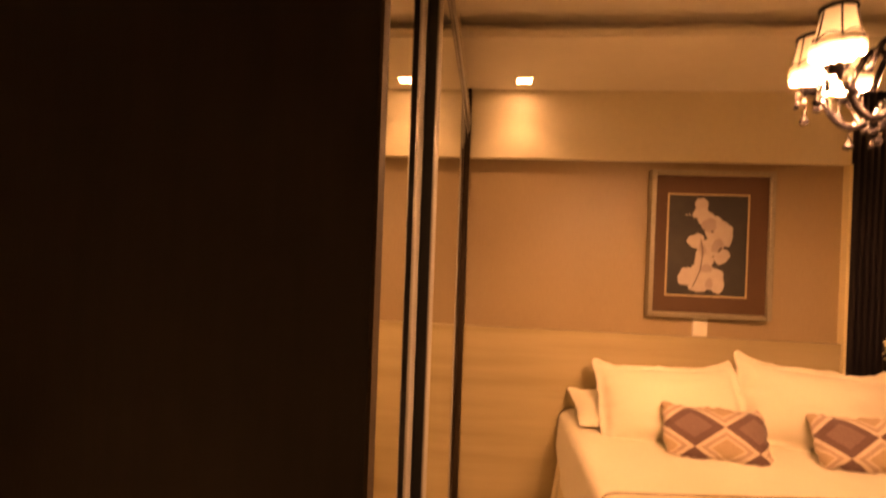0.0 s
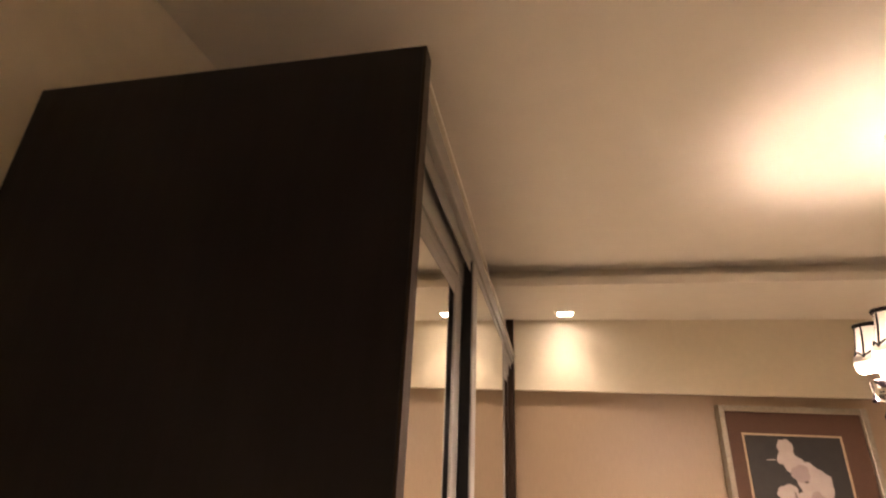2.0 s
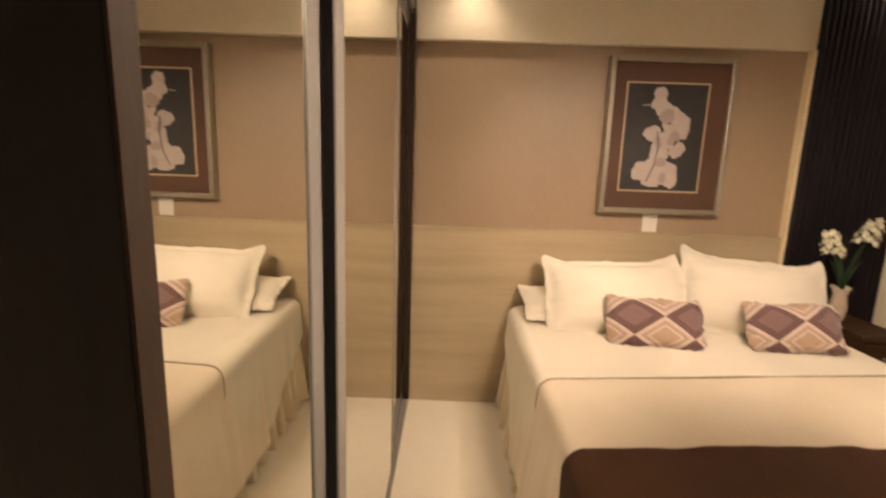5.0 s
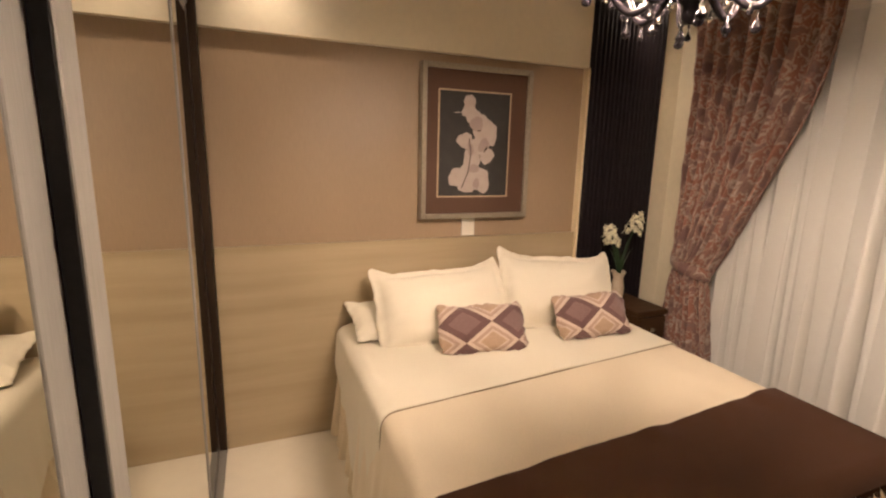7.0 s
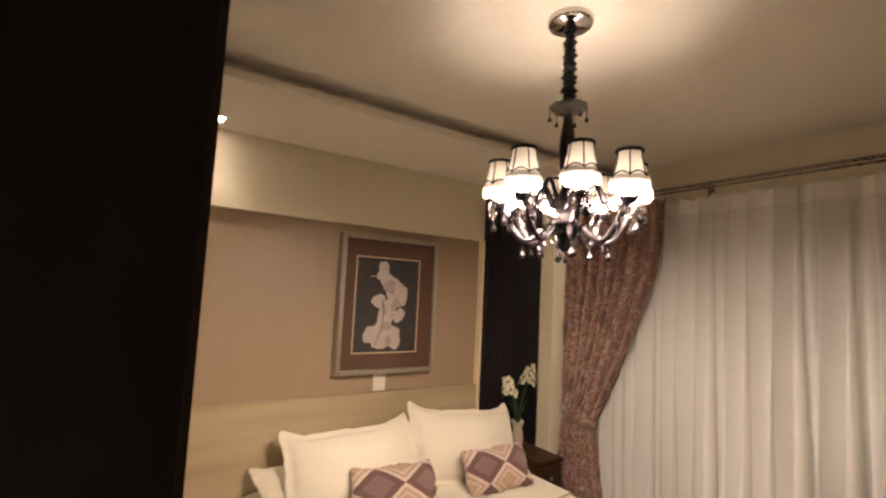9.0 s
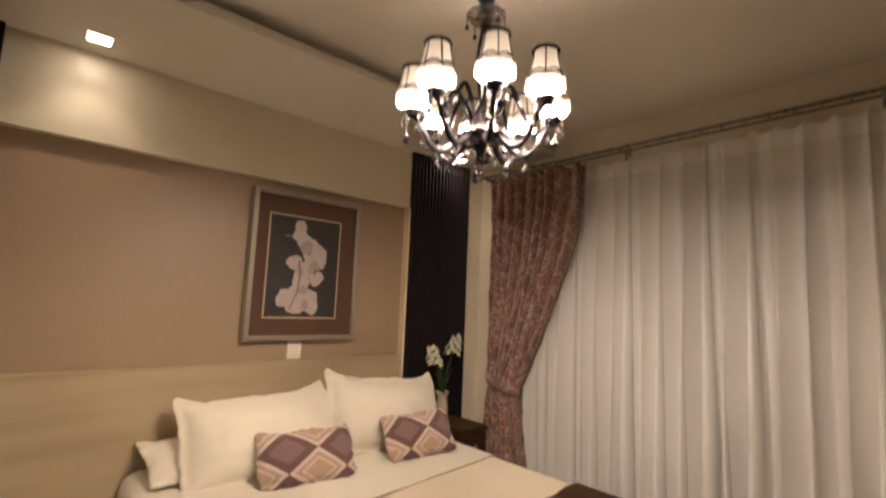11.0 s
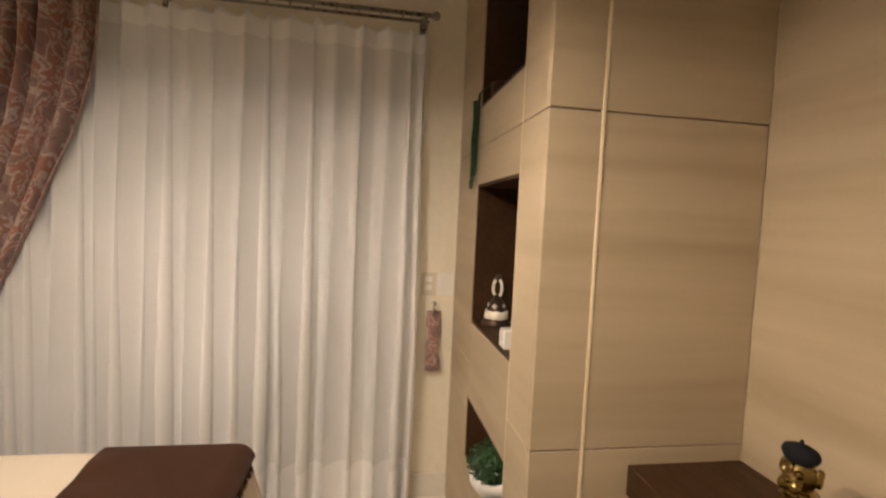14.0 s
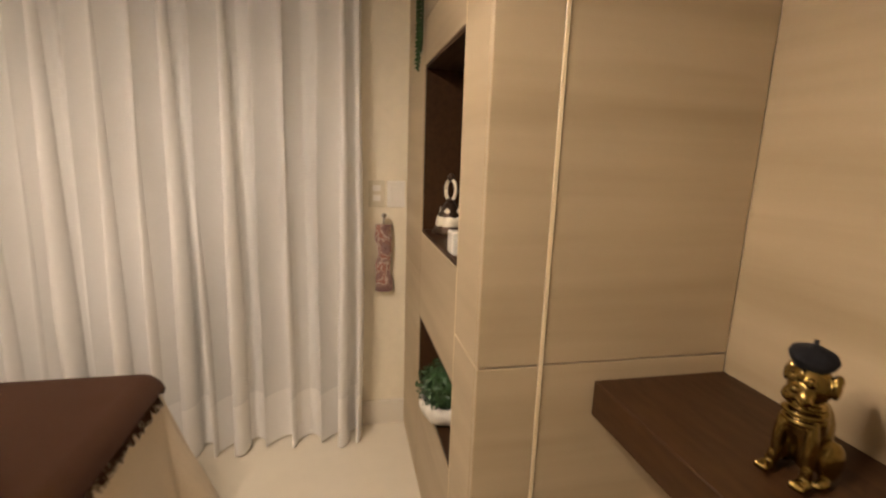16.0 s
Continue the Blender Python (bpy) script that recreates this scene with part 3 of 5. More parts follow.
# ---------------- bed ----------------
BX0, BX1, BY0, BY1, BT = 0.585, 2.135, -0.006, -1.718, 0.585
bed = thing("bed", ((BX0 + BX1) / 2, -0.9, 0), "double bed base and mattress under cream bedding", "bed")
part("mattress", boxes((BX0, BX1, BY1, BY0, 0.32, BT), bevel=0.05, seg=4), "linen", bed, smooth=True)
part("base", boxes((BX0 + 0.02, BX1 - 0.02, BY1 + 0.02, BY0, 0.06, 0.32), bevel=0.01), "linen", bed)
for fx in (BX0 + 0.1, BX1 - 0.1):
    for fy in (BY1 + 0.1, BY0 - 0.1):
        part("foot", lathe([(0.025, 0.0), (0.03, 0.06)], fx, fy, 14), "walnut", bed)


def skirt(side):
    pts, nu, nv = [], 260, 7
    for j in range(nv):
        f = j / (nv - 1)
        for i in range(nu):
            u = i / (nu - 1)
            if side == "foot":
                x, y, nx, ny = BX0 + u * (BX1 - BX0), BY1, 0, -1
            else:
                y = BY0 + u * (BY1 - BY0)
                x, nx, ny = (BX0, -1, 0) if side == "west" else (BX1, 1, 0)
            w = 0.012 + (0.040 * math.tanh(2.2 * math.sin(u * 88 + 0.6 * wave_noise(u * 20, 5))) + 0.006 * wave_noise(u * 40, 8)) * (0.25 + 0.75 * f)
            pts.append((x + nx * (w + 0.012 * f), y + ny * (w + 0.012 * f), 0.35 - f * 0.345))
    return grid_mesh("bed_skirt", pts, nu, nv, "skirt", bed, "pleated ecru skirt")


for s in ("west", "east", "foot"):
    skirt(s)


def drape(name, mat, label, category, y0, y1, hang_w, hang_e, hang_foot, lift, amp=0.012, freq=26, seed=1, thick=0.006, flare=0.10, near_slant=0.0, slant=0.0, head_hang=1.0):
    """Cloth laid over the mattress: it follows the top, rounds its edges and hangs."""
    r = 0.038 + lift
    ix0, ix1, iy1 = BX0 + 0.038, BX1 - 0.038, BY1 + 0.038
    zt = BT + lift
    nu, nv = 200, 110
    a0, a1 = ix0 - hang_w - 0.03, ix1 + hang_e + 0.03
    b0 = y0
    b1 = y1 if hang_foot is None else iy1 - hang_foot
    pts = []
    for j in range(nv):
        fb = j / (nv - 1)
        for i in range(nu):
            a = a0 + (a1 - a0) * i / (nu - 1)
            if a < ix0:
                a = ix0 - (ix0 - a) * (head_hang + (1 - head_hang) * min(fb * 1.15, 1.0) ** 0.8)
            b = b0 + near_slant * (a - BX0) * (1 - fb) + (b1 - b0 + slant * (a - BX0)) * fb
            cx, cy = min(max(a, ix0), ix1), max(b, iy1) if hang_foot is not None else b
            dx, dy = a - cx, b - cy
            d = math.hypot(dx, dy)
            x, y, z = cx, cy, zt + 0.0022 * wave_noise(a * 7, seed) * wave_noise(b * 6, seed + 3)
            if d > 1e-6:
                ux, uy = dx / d, dy / d
                arc = r * math.pi / 2
                if d < arc:
                    th = d / r
                    out, drop = r * math.sin(th), r * (1 - math.cos(th))
                else:
                    h = d - arc
                    h = min(h, zt - r - 0.006)
                    run = (a * 1.0 + b * 1.3) if abs(ux * uy) > 0.02 else (b if abs(ux) > 0.5 else a)
                    out = r + flare * h * (0.6 + 1.2 * abs(ux * uy) * 2) + amp * min(h / 0.3, 1) * wave_noise(run * freq, seed + 7)
                    drop = r + h
                x, y, z = cx + ux * out, cy + uy * out, zt - drop
            pts.append((x, y, max(z, 0.006)))
    ob = grid_mesh(name, pts, nu, nv, mat)
    mod = ob.modifiers.new("thickness", "SOLIDIFY")
    mod.thickness, mod.offset = thick, -1
    return tagged(ob, label, category)


drape("bedspread", "spread", "beige cotton bedspread hanging to the floor at the foot", "bedspread", -0.62, BY1, 0.50, 0.50, 0.56, 0.010, seed=11, flare=0.19, amp=0.006, freq=11)
coverlet = drape("coverlet", "linen", "cream cotton coverlet turned down below the pillows", "coverlet", -0.012, -0.925, 0.56, 0.38, None, 0.019, seed=21, flare=0.09, amp=0.007, freq=9, slant=0.105, head_hang=0.40)
# piping along the coverlet's turned edge
pp, rr = [], 0.038 + 0.019
for i in range(120):
    s = -0.585 + (BX1 - BX0 - 0.11 + 0.96) * i / 119
    a = BX0 + 0.038 + s
    cx = min(max(a, BX0 + 0.038), BX1 - 0.038)
    d = abs(a - cx)
    sg = 1 if a > cx else -1
    arc = rr * math.pi / 2
    zt = BT + 0.019
    if d <= 1e-9:
        x, z = a, zt
    elif d < arc:
        x, z = cx + sg * rr * math.sin(d / rr), zt - rr * (1 - math.cos(d / rr))
    else:
        x, z = cx + sg * (rr + 0.054 * (d - arc)), zt - rr - (d - arc)
    pp.append((x, -0.925 + 0.105 * (a - BX0), max(z, 0.008) + 0.001))
part("piping", tube(pp, 0.0028, 6), "piping", coverlet, "dark taupe piping", True)
throw_blanket = drape("throw_blanket", "throw", "chocolate brown wool throw across the foot of the bed", "blanket", -1.385, BY1, 0.36, 0.05, 0.075, 0.024, seed=31, amp=0.006, flare=0.06, thick=0.009, near_slant=0.075)
# fringe of the throw along the foot edge
bm = bmesh.new()
rnd = random.Random(4)
for k in range(300):
    x = BX0 + 0.03 + (BX1 - BX0 - 0.08) * k / 299 + rnd.uniform(-0.002, 0.002)
    y, z = BY1 - 0.008, BT - 0.006
    ln = rnd.uniform(0.028, 0.052)
    p = [(x, y, z), (x + rnd.uniform(-0.004, 0.004), y - 0.014, z - ln * 0.5), (x + rnd.uniform(-0.008, 0.008), y - 0.022, z - ln)]
    tube(p, [0.0028, 0.0026, 0.001], 4, bm)
tagged(part("fringe", bm, "throw", throw_blanket, "short twisted wool fringe"), kind="stuff")


def pillow(name, label, category, mat, centre, w, h, thick, lean, turn=0.0, tilt=0.0, flange=0.055, pinch=0.13, uv=False, seed=1, sag=0.0, ears=0.0):
    """A stuffed pillow; lean: degrees back from upright; turn about the upright; tilt in its own plane."""
    nu = nv = 41
    pts, uvs = [], []
    m = pose(*centre, 0, 0, turn) @ pose(0, 0, 0, -lean) @ pose(0, 0, 0, 0, tilt, 0)
    for side in (1, -1):
        for j in range(nv):
            v = -1 + 2 * j / (nv - 1)
            for i in range(nu):
                u = -1 + 2 * i / (nu - 1)
                k = 1 - pinch * (1 - v * v) * abs(u) ** 3
                l = 1 - pinch * (1 - u * u) * abs(v) ** 3 * 1.2
                soft = 1 - 0.17 * abs(u * v) ** 3.2
                x, z = w / 2 * u * k * soft, h / 2 * v * l * soft
                ear = ears * math.exp(-((1 - abs(u)) / 0.24) ** 2 - ((1 - abs(v)) / 0.30) ** 2)
                z += ear * (1.0 if v > 0 else -0.35)
                x += ear * 0.55 * (1 if u > 0 else -1)
                flop = 0.35 * ear * (1 if v > 0 else 0)
                x += 0.004 * wave_noise(v * 5, seed + 8) * abs(u) ** 6
                z += 0.004 * wave_noise(u * 6, seed + 9) * abs(v) ** 6
                iu, iv = min(abs(u) / (1 - flange * 2 / w), 1), min(abs(v) / (1 - flange * 2 / h), 1)
                t = thick / 2 * ((1 - iu ** 2.2) * (1 - iv ** 2.2)) ** 0.58
                t *= 1 + 0.05 * wave_noise(u * 2.2, seed) * wave_noise(v * 2.0, seed + 1)
                wr_ = 0.005 * wave_noise(u * 5 - v * 2, seed + 2) * wave_noise(v * 4 + u, seed + 4) * (0.8 if t < 0.02 else 0.3)
                z -= sag * (1 - u * u) * (v > 0) * v
                pts.append(m @ Vector((x, -side * t + wr_ - (0.004 * side) + flop, z)))
                uvs.append(((u + 1) / 2, (v + 1) / 2))
    n = nu * nv
    faces = []
    for s in (0, 1):
        for j in range(nv - 1):
            for i in range(nu - 1):
                a = s * n + j * nu + i
                f = (a, a + 1, a + nu + 1, a + nu)
                faces.append(f if s == 0 else f[::-1])
    edge = [i for i in range(nu)] + [j * nu + nu - 1 for j in range(1, nv)] + [(nv - 1) * nu + i for i in range(nu - 2, -1, -1)] + [j * nu for j in range(nv - 2, 0, -1)]
    for a, b in zip(edge, edge[1:] + edge[:1]):
        faces.append((a, n + a, n + b, b))
    me = bpy.data.meshes.new(name)
    me.from_pydata([tuple(p) for p in pts], [], faces)
    layer = me.uv_layers.new(name="UVMap")
    for lp in me.loops:
        layer.data[lp.index].uv = uvs[lp.vertex_index]
    me.update()
    return tagged(finish(name, me, mat, None, "", True), label, category)


pillow("pillow", "cream cotton pillow tucked behind a sham", "pillow", "linen", (0.895, -0.165, 0.680), 0.59, 0.31, 0.13, 70, 3, 0, seed=5, pinch=0.06, flange=0.012, ears=0.05)
pillow("pillow_sham", "ivory flanged pillow sham leaning on the headboard", "pillow", "sham", (1.055, -0.292, 0.762), 0.735, 0.45, 0.19, 38, -8, -4, seed=7, sag=0.012, flange=0.04, pinch=0.07, ears=0.055)
pillow("pillow_sham", "ivory flanged pillow sham leaning higher on the headboard", "pillow", "sham", (1.750, -0.290, 0.778), 0.755, 0.45, 0.20, 27, -3, 5, seed=9, sag=0.012, flange=0.04, pinch=0.07, ears=0.055)
pillow("cushion", "small plum cushion with woven diamonds", "cushion", "cushion", (1.170, -0.510, 0.706), 0.46, 0.245, 0.10, 33, -7, 0, seed=12, flange=0.008, pinch=0.07, ears=0.018)
pillow("cushion", "small plum diamond cushion beside the nightstand", "cushion", "cushion", (1.790, -0.530, 0.712), 0.43, 0.245, 0.10, 33, -8, -3, seed=14, flange=0.008, pinch=0.07, ears=0.018)

# ---------------- picture, plates ----------------
pic = thing("framed_picture", (1.33, 0.037, 1.158), "orchid print in a brown mat and silver frame", "picture")
PX0, PX1, PZ0, PZ1 = 1.020, 1.676, 1.162, 1.978
IX0, IX1, IZ0, IZ1 = 1.122, 1.540, 1.288, 1.842
for sp in ((PX0, PX0 + 0.028, PZ0, PZ1), (PX1 - 0.028, PX1, PZ0, PZ1), (PX0 + 0.028, PX1 - 0.028, PZ0, PZ0 + 0.028), (PX0 + 0.028, PX1 - 0.028, PZ1 - 0.028, PZ1)):
    part("frame_rail", boxes((sp[0], sp[1], -0.022, 0.036, sp[2], sp[3]), bevel=0.005, seg=2), "silver", pic, "silver leaf moulding")
part("mat_board", boxes((PX0 + 0.026, PX1 - 0.026, -0.004, 0.0, PZ0 + 0.026, PZ1 - 0.026)), "mat", pic, "brown mat board")
part("fillet", boxes((IX0 - 0.008, IX0, -0.008, -0.003, IZ0 - 0.008, IZ1 + 0.008), (IX1, IX1 + 0.008, -0.008, -0.003, IZ0 - 0.008, IZ1 + 0.008),
                     (IX0, IX1, -0.008, -0.003, IZ0 - 0.008, IZ0), (IX0, IX1, -0.008, -0.003, IZ1, IZ1 + 0.008)), "fillet", pic, "champagne inner fillet")
part("print_ground", boxes((IX0, IX1, -0.0055, -0.0045, IZ0, IZ1)), "art_ground", pic)


def blot(name, mat, rows, y):
    bm = bmesh.new()
    for k, (fx, fz, rx, rz, turn) in enumerate(rows):
        n = 22
        vs = []
        for i in range(n):
            a = 2 * math.pi * i / n
            q = 1 + 0.10 * math.sin(3 * a + k) + 0.06 * math.sin(7 * a + 2 * k)
            ex, ez = rx * q * math.cos(a), rz * q * math.sin(a)
            c, s = math.cos(radians(turn)), math.sin(radians(turn))
            vs.append(bm.verts.new((IX0 + (IX1 - IX0) * fx + ex * c - ez * s, y - 0.00015 * k, IZ0 + (IZ1 - IZ0) * fz + ex * s + ez * c)))
        bm.faces.new(vs[::-1])
    return part(name, bm, mat, pic)


blot("orchid_petal", "petal", [(0.42, 0.89, 0.034, 0.050, 10), (0.37, 0.82, 0.026, 0.030, -30), (0.47, 0.78, 0.046, 0.040, 0), (0.62, 0.66, 0.066, 0.072, 20), (0.74, 0.60, 0.036, 0.060, -10),
                               (0.36, 0.54, 0.046, 0.042, 0), (0.58, 0.50, 0.062, 0.055, 30), (0.68, 0.40, 0.045, 0.045, 0), (0.46, 0.36, 0.050, 0.060, 0),
                               (0.26, 0.18, 0.052, 0.050, 0), (0.40, 0.10, 0.050, 0.040, 0), (0.58, 0.16, 0.066, 0.062, 0), (0.64, 0.09, 0.040, 0.034, 0), (0.45, 0.24, 0.06, 0.05, 0)], -0.0058)
blot("orchid_shade", "petal_b", [(0.52, 0.70, 0.040, 0.040, 30), (0.63, 0.50, 0.030, 0.040, -30), (0.44, 0.46, 0.018, 0.040, 10), (0.50, 0.27, 0.030, 0.024, 0), (0.54, 0.12, 0.020, 0.030, 0)], -0.0086)
blot("orchid_mark", "stem_print", [(0.66, 0.46, 0.005, 0.018, -30)], -0.0096)
blot("orchid_mark", "stem_print", [(0.56, 0.64, 0.008, 0.004, 0)], -0.0096)
part("orchid_stem", tube([(IX0 + 0.42 * 0.417, -0.0098, IZ0 + 0.56 * 0.554), (IX0 + 0.45 * 0.417, -0.0098, IZ0 + 0.42 * 0.554), (IX0 + 0.42 * 0.417, -0.0098, IZ0 + 0.24 * 0.554), (IX0 + 0.33 * 0.417, -0.0098, IZ0 + 0.08 * 0.554)], 0.0025, 5), "stem_print", pic)
part("orchid_twig", tube([(IX0 + 0.20 * 0.417, -0.0098, IZ0 + 0.80 * 0.554), (IX0 + 0.30 * 0.417, -0.0098, IZ0 + 0.805 * 0.554)], 0.002, 5), "petal", pic)

plate = thing("switch_plate", (1.325, 0.037, 1.045), "white switch plate on the wallpaper under the picture", "switch")
part("plate", boxes((1.285, 1.365, 0.026, 0.0368, 1.056, 1.154), bevel=0.003), "plastic", plate)
part("rocker", boxes((1.305, 1.345, 0.0235, 0.0265, 1.085, 1.130), bevel=0.001), "plastic", plate)
sock = thing("socket_plate", (EAST, -2.405, 1.036), "ivory double socket plate on the wall", "socket")
part("plate", boxes((EAST - 0.008, EAST - 0.0005, -2.442, -2.372, 1.036, 1.150), bevel=0.002), "socket", sock)
for z in (1.063, 1.105):
    part("outlet", boxes((EAST - 0.010, EAST - 0.0075, -2.424, -2.390, z, z + 0.026), bevel=0.002), "plastic", sock)
sw = thing("switch_plate", (EAST, -2.49, 1.036), "white switch plate beside the socket", "switch")
part("plate", boxes((EAST - 0.009, EAST - 0.0005, -2.532, -2.452, 1.036, 1.151), bevel=0.003), "plastic", sw)
part("rocker", boxes((EAST - 0.0115, EAST - 0.0085, -2.515, -2.469, 1.06, 1.127), bevel=0.002), "plastic", sw)

# floral tieback on its hook
tb = thing("curtain_tieback", (EAST, -2.436, 0.66), "spare floral tieback hanging from a wall hook", "tieback")
part("hook", tube([(EAST, -2.436, 1.0), (EAST - 0.03, -2.436, 1.0), (EAST - 0.042, -2.436, 0.985), (EAST - 0.036, -2.436, 0.965)], 0.004, 8), "rod", tb, "nickel hook", True)
part("knob", balls([(EAST - 0.045, -2.436, 1.004, 0.012, 0.012, 0.012)]), "chrome", tb, "", True)
pts, uvs = [], []
for j in range(24):
    f = j / 23
    for i in range(18):
        a = 2 * math.pi * i / 18
        w = 0.034 + 0.004 * wave_noise(f * 7, 3)
        pts.append((EAST - 0.026 + 0.016 * math.sin(a) + 0.004 * wave_noise(f * 9 + a, 5), -2.438 + w * math.cos(a) + 0.004 * math.sin(f * 12), 0.962 - f * 0.298))
        uvs.append((i / 18 * 0.2, f * 0.4))
grid_mesh("band", pts, 18, 24, "floral", tb, "rose floral band", True, uvs)

# ---------------- curtains ----------------
rodt = thing("curtain_rod", (2.66, -1.24, 2.335), "satin nickel double curtain rod with rings and ball finials", "curtain rod")
part("rod", tube([(2.645, -0.11, 2.335), (2.645, -2.36, 2.335)], 0.0095, 14), "rod", rodt, "", True)
part("rod", tube([(2.695, -0.12, 2.325), (2.695, -2.35, 2.325)], 0.007, 12), "rod", rodt, "", True)
for y in (-0.098, -2.375):
    part("finial", balls([(2.645, y, 2.335, 0.02, 0.02, 0.02)]), "rod", rodt, "", True)
for y in (-0.16, -1.2, -2.33):
    part("bracket", boxes((2.636, EAST, y - 0.009, y + 0.009, 2.318, 2.330), (2.748, EAST, y - 0.018, y + 0.018, 2.29, 2.36), bevel=0.002), "rod", rodt)


def ring_mesh(r, t):
    bm = bmesh.new()
    n, k = 20, 7
    rs = []
    for i in range(n):
        a = 2 * math.pi * i / n
        c = Vector((math.cos(a) * r, 0, math.sin(a) * r))
        rs.append([bm.verts.new(c + Vector((math.cos(a) * math.cos(2 * math.pi * q / k) * t, math.sin(2 * math.pi * q / k) * t, math.sin(a) * math.cos(2 * math.pi * q / k) * t))) for q in range(k)])
    for i in range(n):
        for q in range(k):
            bm.faces.new((rs[i][q], rs[i][(q + 1) % k], rs[(i + 1) % n][(q + 1) % k], rs[(i + 1) % n][q]))
    bm.normal_update()
    me = bpy.data.meshes.new("ring")
    bm.to_mesh(me)
    bm.free()
    me.materials.append(M["rod"])
    return me


rme = ring_mesh(0.019, 0.0028)
for k in range(8):
    o = new("ring", rme)
    o.parent, o.location = rodt, (2.645 - 2.66, -0.30 - 0.098 * k + 1.24, -0.008)
for k in range(14):
    o = new("ring", rme)
    o.parent, o.location = rodt, (2.645 - 2.66, -1.05 - 0.098 * k + 1.24, -0.008)


def fold_phase(n, seed, lo=0.6, hi=1.5):
    rnd = random.Random(seed)
    w = [rnd.uniform(lo, hi) for _ in range(n)]
    amps = [rnd.uniform(0.55, 1.15) for _ in range(n)]
    tot = sum(w)
    edges, c = [0.0], 0.0
    for x in w:
        c += x / tot
        edges.append(c)

    def ev(s):
        s = min(max(s, 0.0), 0.999999)
        k = 0
        while edges[k + 1] <= s:
            k += 1
        f = (s - edges[k]) / (edges[k + 1] - edges[k])
        return f, amps[k], k
    return ev


voile_root = thing("voile_curtain", (2.67, -1.4, 0.0), "white sheer voile curtain falling to the floor in folds", "curtain")
ev = fold_phase(21, 77, 0.28, 1.9)


def voile_point(s, z):
    f, am, k = ev(s * 0.972)
    h = 1 - z / 2.27
    grow = (0.45 + 0.75 * min(h * 1.4, 1)) * min(1.0, 0.3 + 5 * s)
    d = am * grow
    x = 2.705 - 0.105 * d * (0.5 - 0.5 * math.cos(2 * math.pi * f)) ** 0.8 + 0.004 * wave_noise(s * 17 + z * 0.9, 4)
    y = -0.47 - 1.885 * s - 0.030 * d * math.sin(2 * math.pi * f + 0.5) + 0.007 * h * wave_noise(s * 12 + z * 0.6, 9)
    return x, y


nu, nv = 520, 46
pts = []
for j in range(nv):
    for i in range(nu):
        s = i / (nu - 1)
        f, am, k = ev(s)
        top = 2.285 - 0.022 * math.sin(math.pi * ((s * 19) % 1.0))
        z = 0.012 + (top - 0.012) * j / (nv - 1)
        x, y = voile_point(s, z)
        pts.append((x, y, z))
grid_mesh("cloth", pts, nu, nv, "sheer", voile_root)
for nm, z0, z1, rows in (("bottom_hem", 0.010, 0.236, 9), ("header", 2.180, 2.262, 5)):
    pts = []
    for j in range(rows):
        z = z0 + (z1 - z0) * j / (rows - 1)
        for i in range(nu):
            x, y = voile_point(i / (nu - 1), z)
            pts.append((x - 0.003, y, z))
    grid_mesh(nm, pts, nu, rows, "sheer_hem", voile_root, "doubled voile hem")

drp = thing("floral_drape", (2.61, -0.5, 0.0), "rose and taupe floral drape tied back beside the window", "curtain")


def drape_edges(z):
    """North and south edge of the drape at height z."""
    if z > 0.90:
        t = (z - 0.90) / (2.285 - 0.90)
        return -0.285 - 0.025 * math.sin(math.pi * t) * 0.6, -0.52 - 0.50 * (math.sin(min(t * 1.02, 1) * math.pi / 2) ** 1.05)
    t = (0.90 - z) / 0.89
    return -0.31 + 0.06 * t ** 0.8, -0.50 - 0.13 * t ** 0.7


nu, nv = 300, 70
evd = fold_phase(9, 31, 0.7, 1.4)
pts, uvs = [], []
for j in range(nv):
    z = 0.012 + (2.285 - 0.012) * j / (nv - 1)
    n0, s0 = drape_edges(z)
    squeeze = math.exp(-((z - 0.90) / 0.09) ** 2)
    for i in range(nu):
        s = i / (nu - 1)
        f, am, k = evd(s)
        depth = (0.062 + 0.008 * (z < 0.85)) * (1 - 0.55 * squeeze)
        x = 2.615 - 0.01 * squeeze - depth * am * math.cos(2 * math.pi * f) - 0.05 * math.sin(math.pi * s) * (0.4 + squeeze * 0.9) + 0.005 * wave_noise(z * 8 + s * 20, 6)
        y = n0 + (s0 - n0) * s - 0.010 * am * math.sin(2 * math.pi * f + 0.7) * (1 - squeeze)
        zz = z
        if z > 2.2:
            zz = z - 0.02 * abs(math.sin(2 * math.pi * f * 0.5)) * (z - 2.2) / 0.085
        if 0.90 < z < 1.5:
            zz = z - 0.10 * s * (1 - (z - 0.90) / 0.6)
        pts.append((x, y, zz))
        uvs.append((s * 1.35, z))
ob = grid_mesh("cloth", pts, nu, nv, "floral", drp, "", False, uvs)
mod = ob.modifiers.new("thickness", "SOLIDIFY")
mod.thickness = 0.003
pts, uvs = [], []
for j in range(9):
    f = j / 8
    for i in range(40):
        a = 2 * math.pi * i / 40
        z = 0.855 + 0.075 * f + 0.03 * math.cos(a) - 0.006 * math.sin(3 * a)
        pts.append((2.598 + 0.074 * math.sin(a) - 0.012 * math.sin(math.pi * f) * abs(math.sin(a)), -0.408 + 0.134 * math.cos(a), z))
        uvs.append((i / 40 * 0.5, f * 0.09))
grid_mesh("tie_band", pts, 40, 9, "floral", drp, "gathered floral tie band", True, uvs)

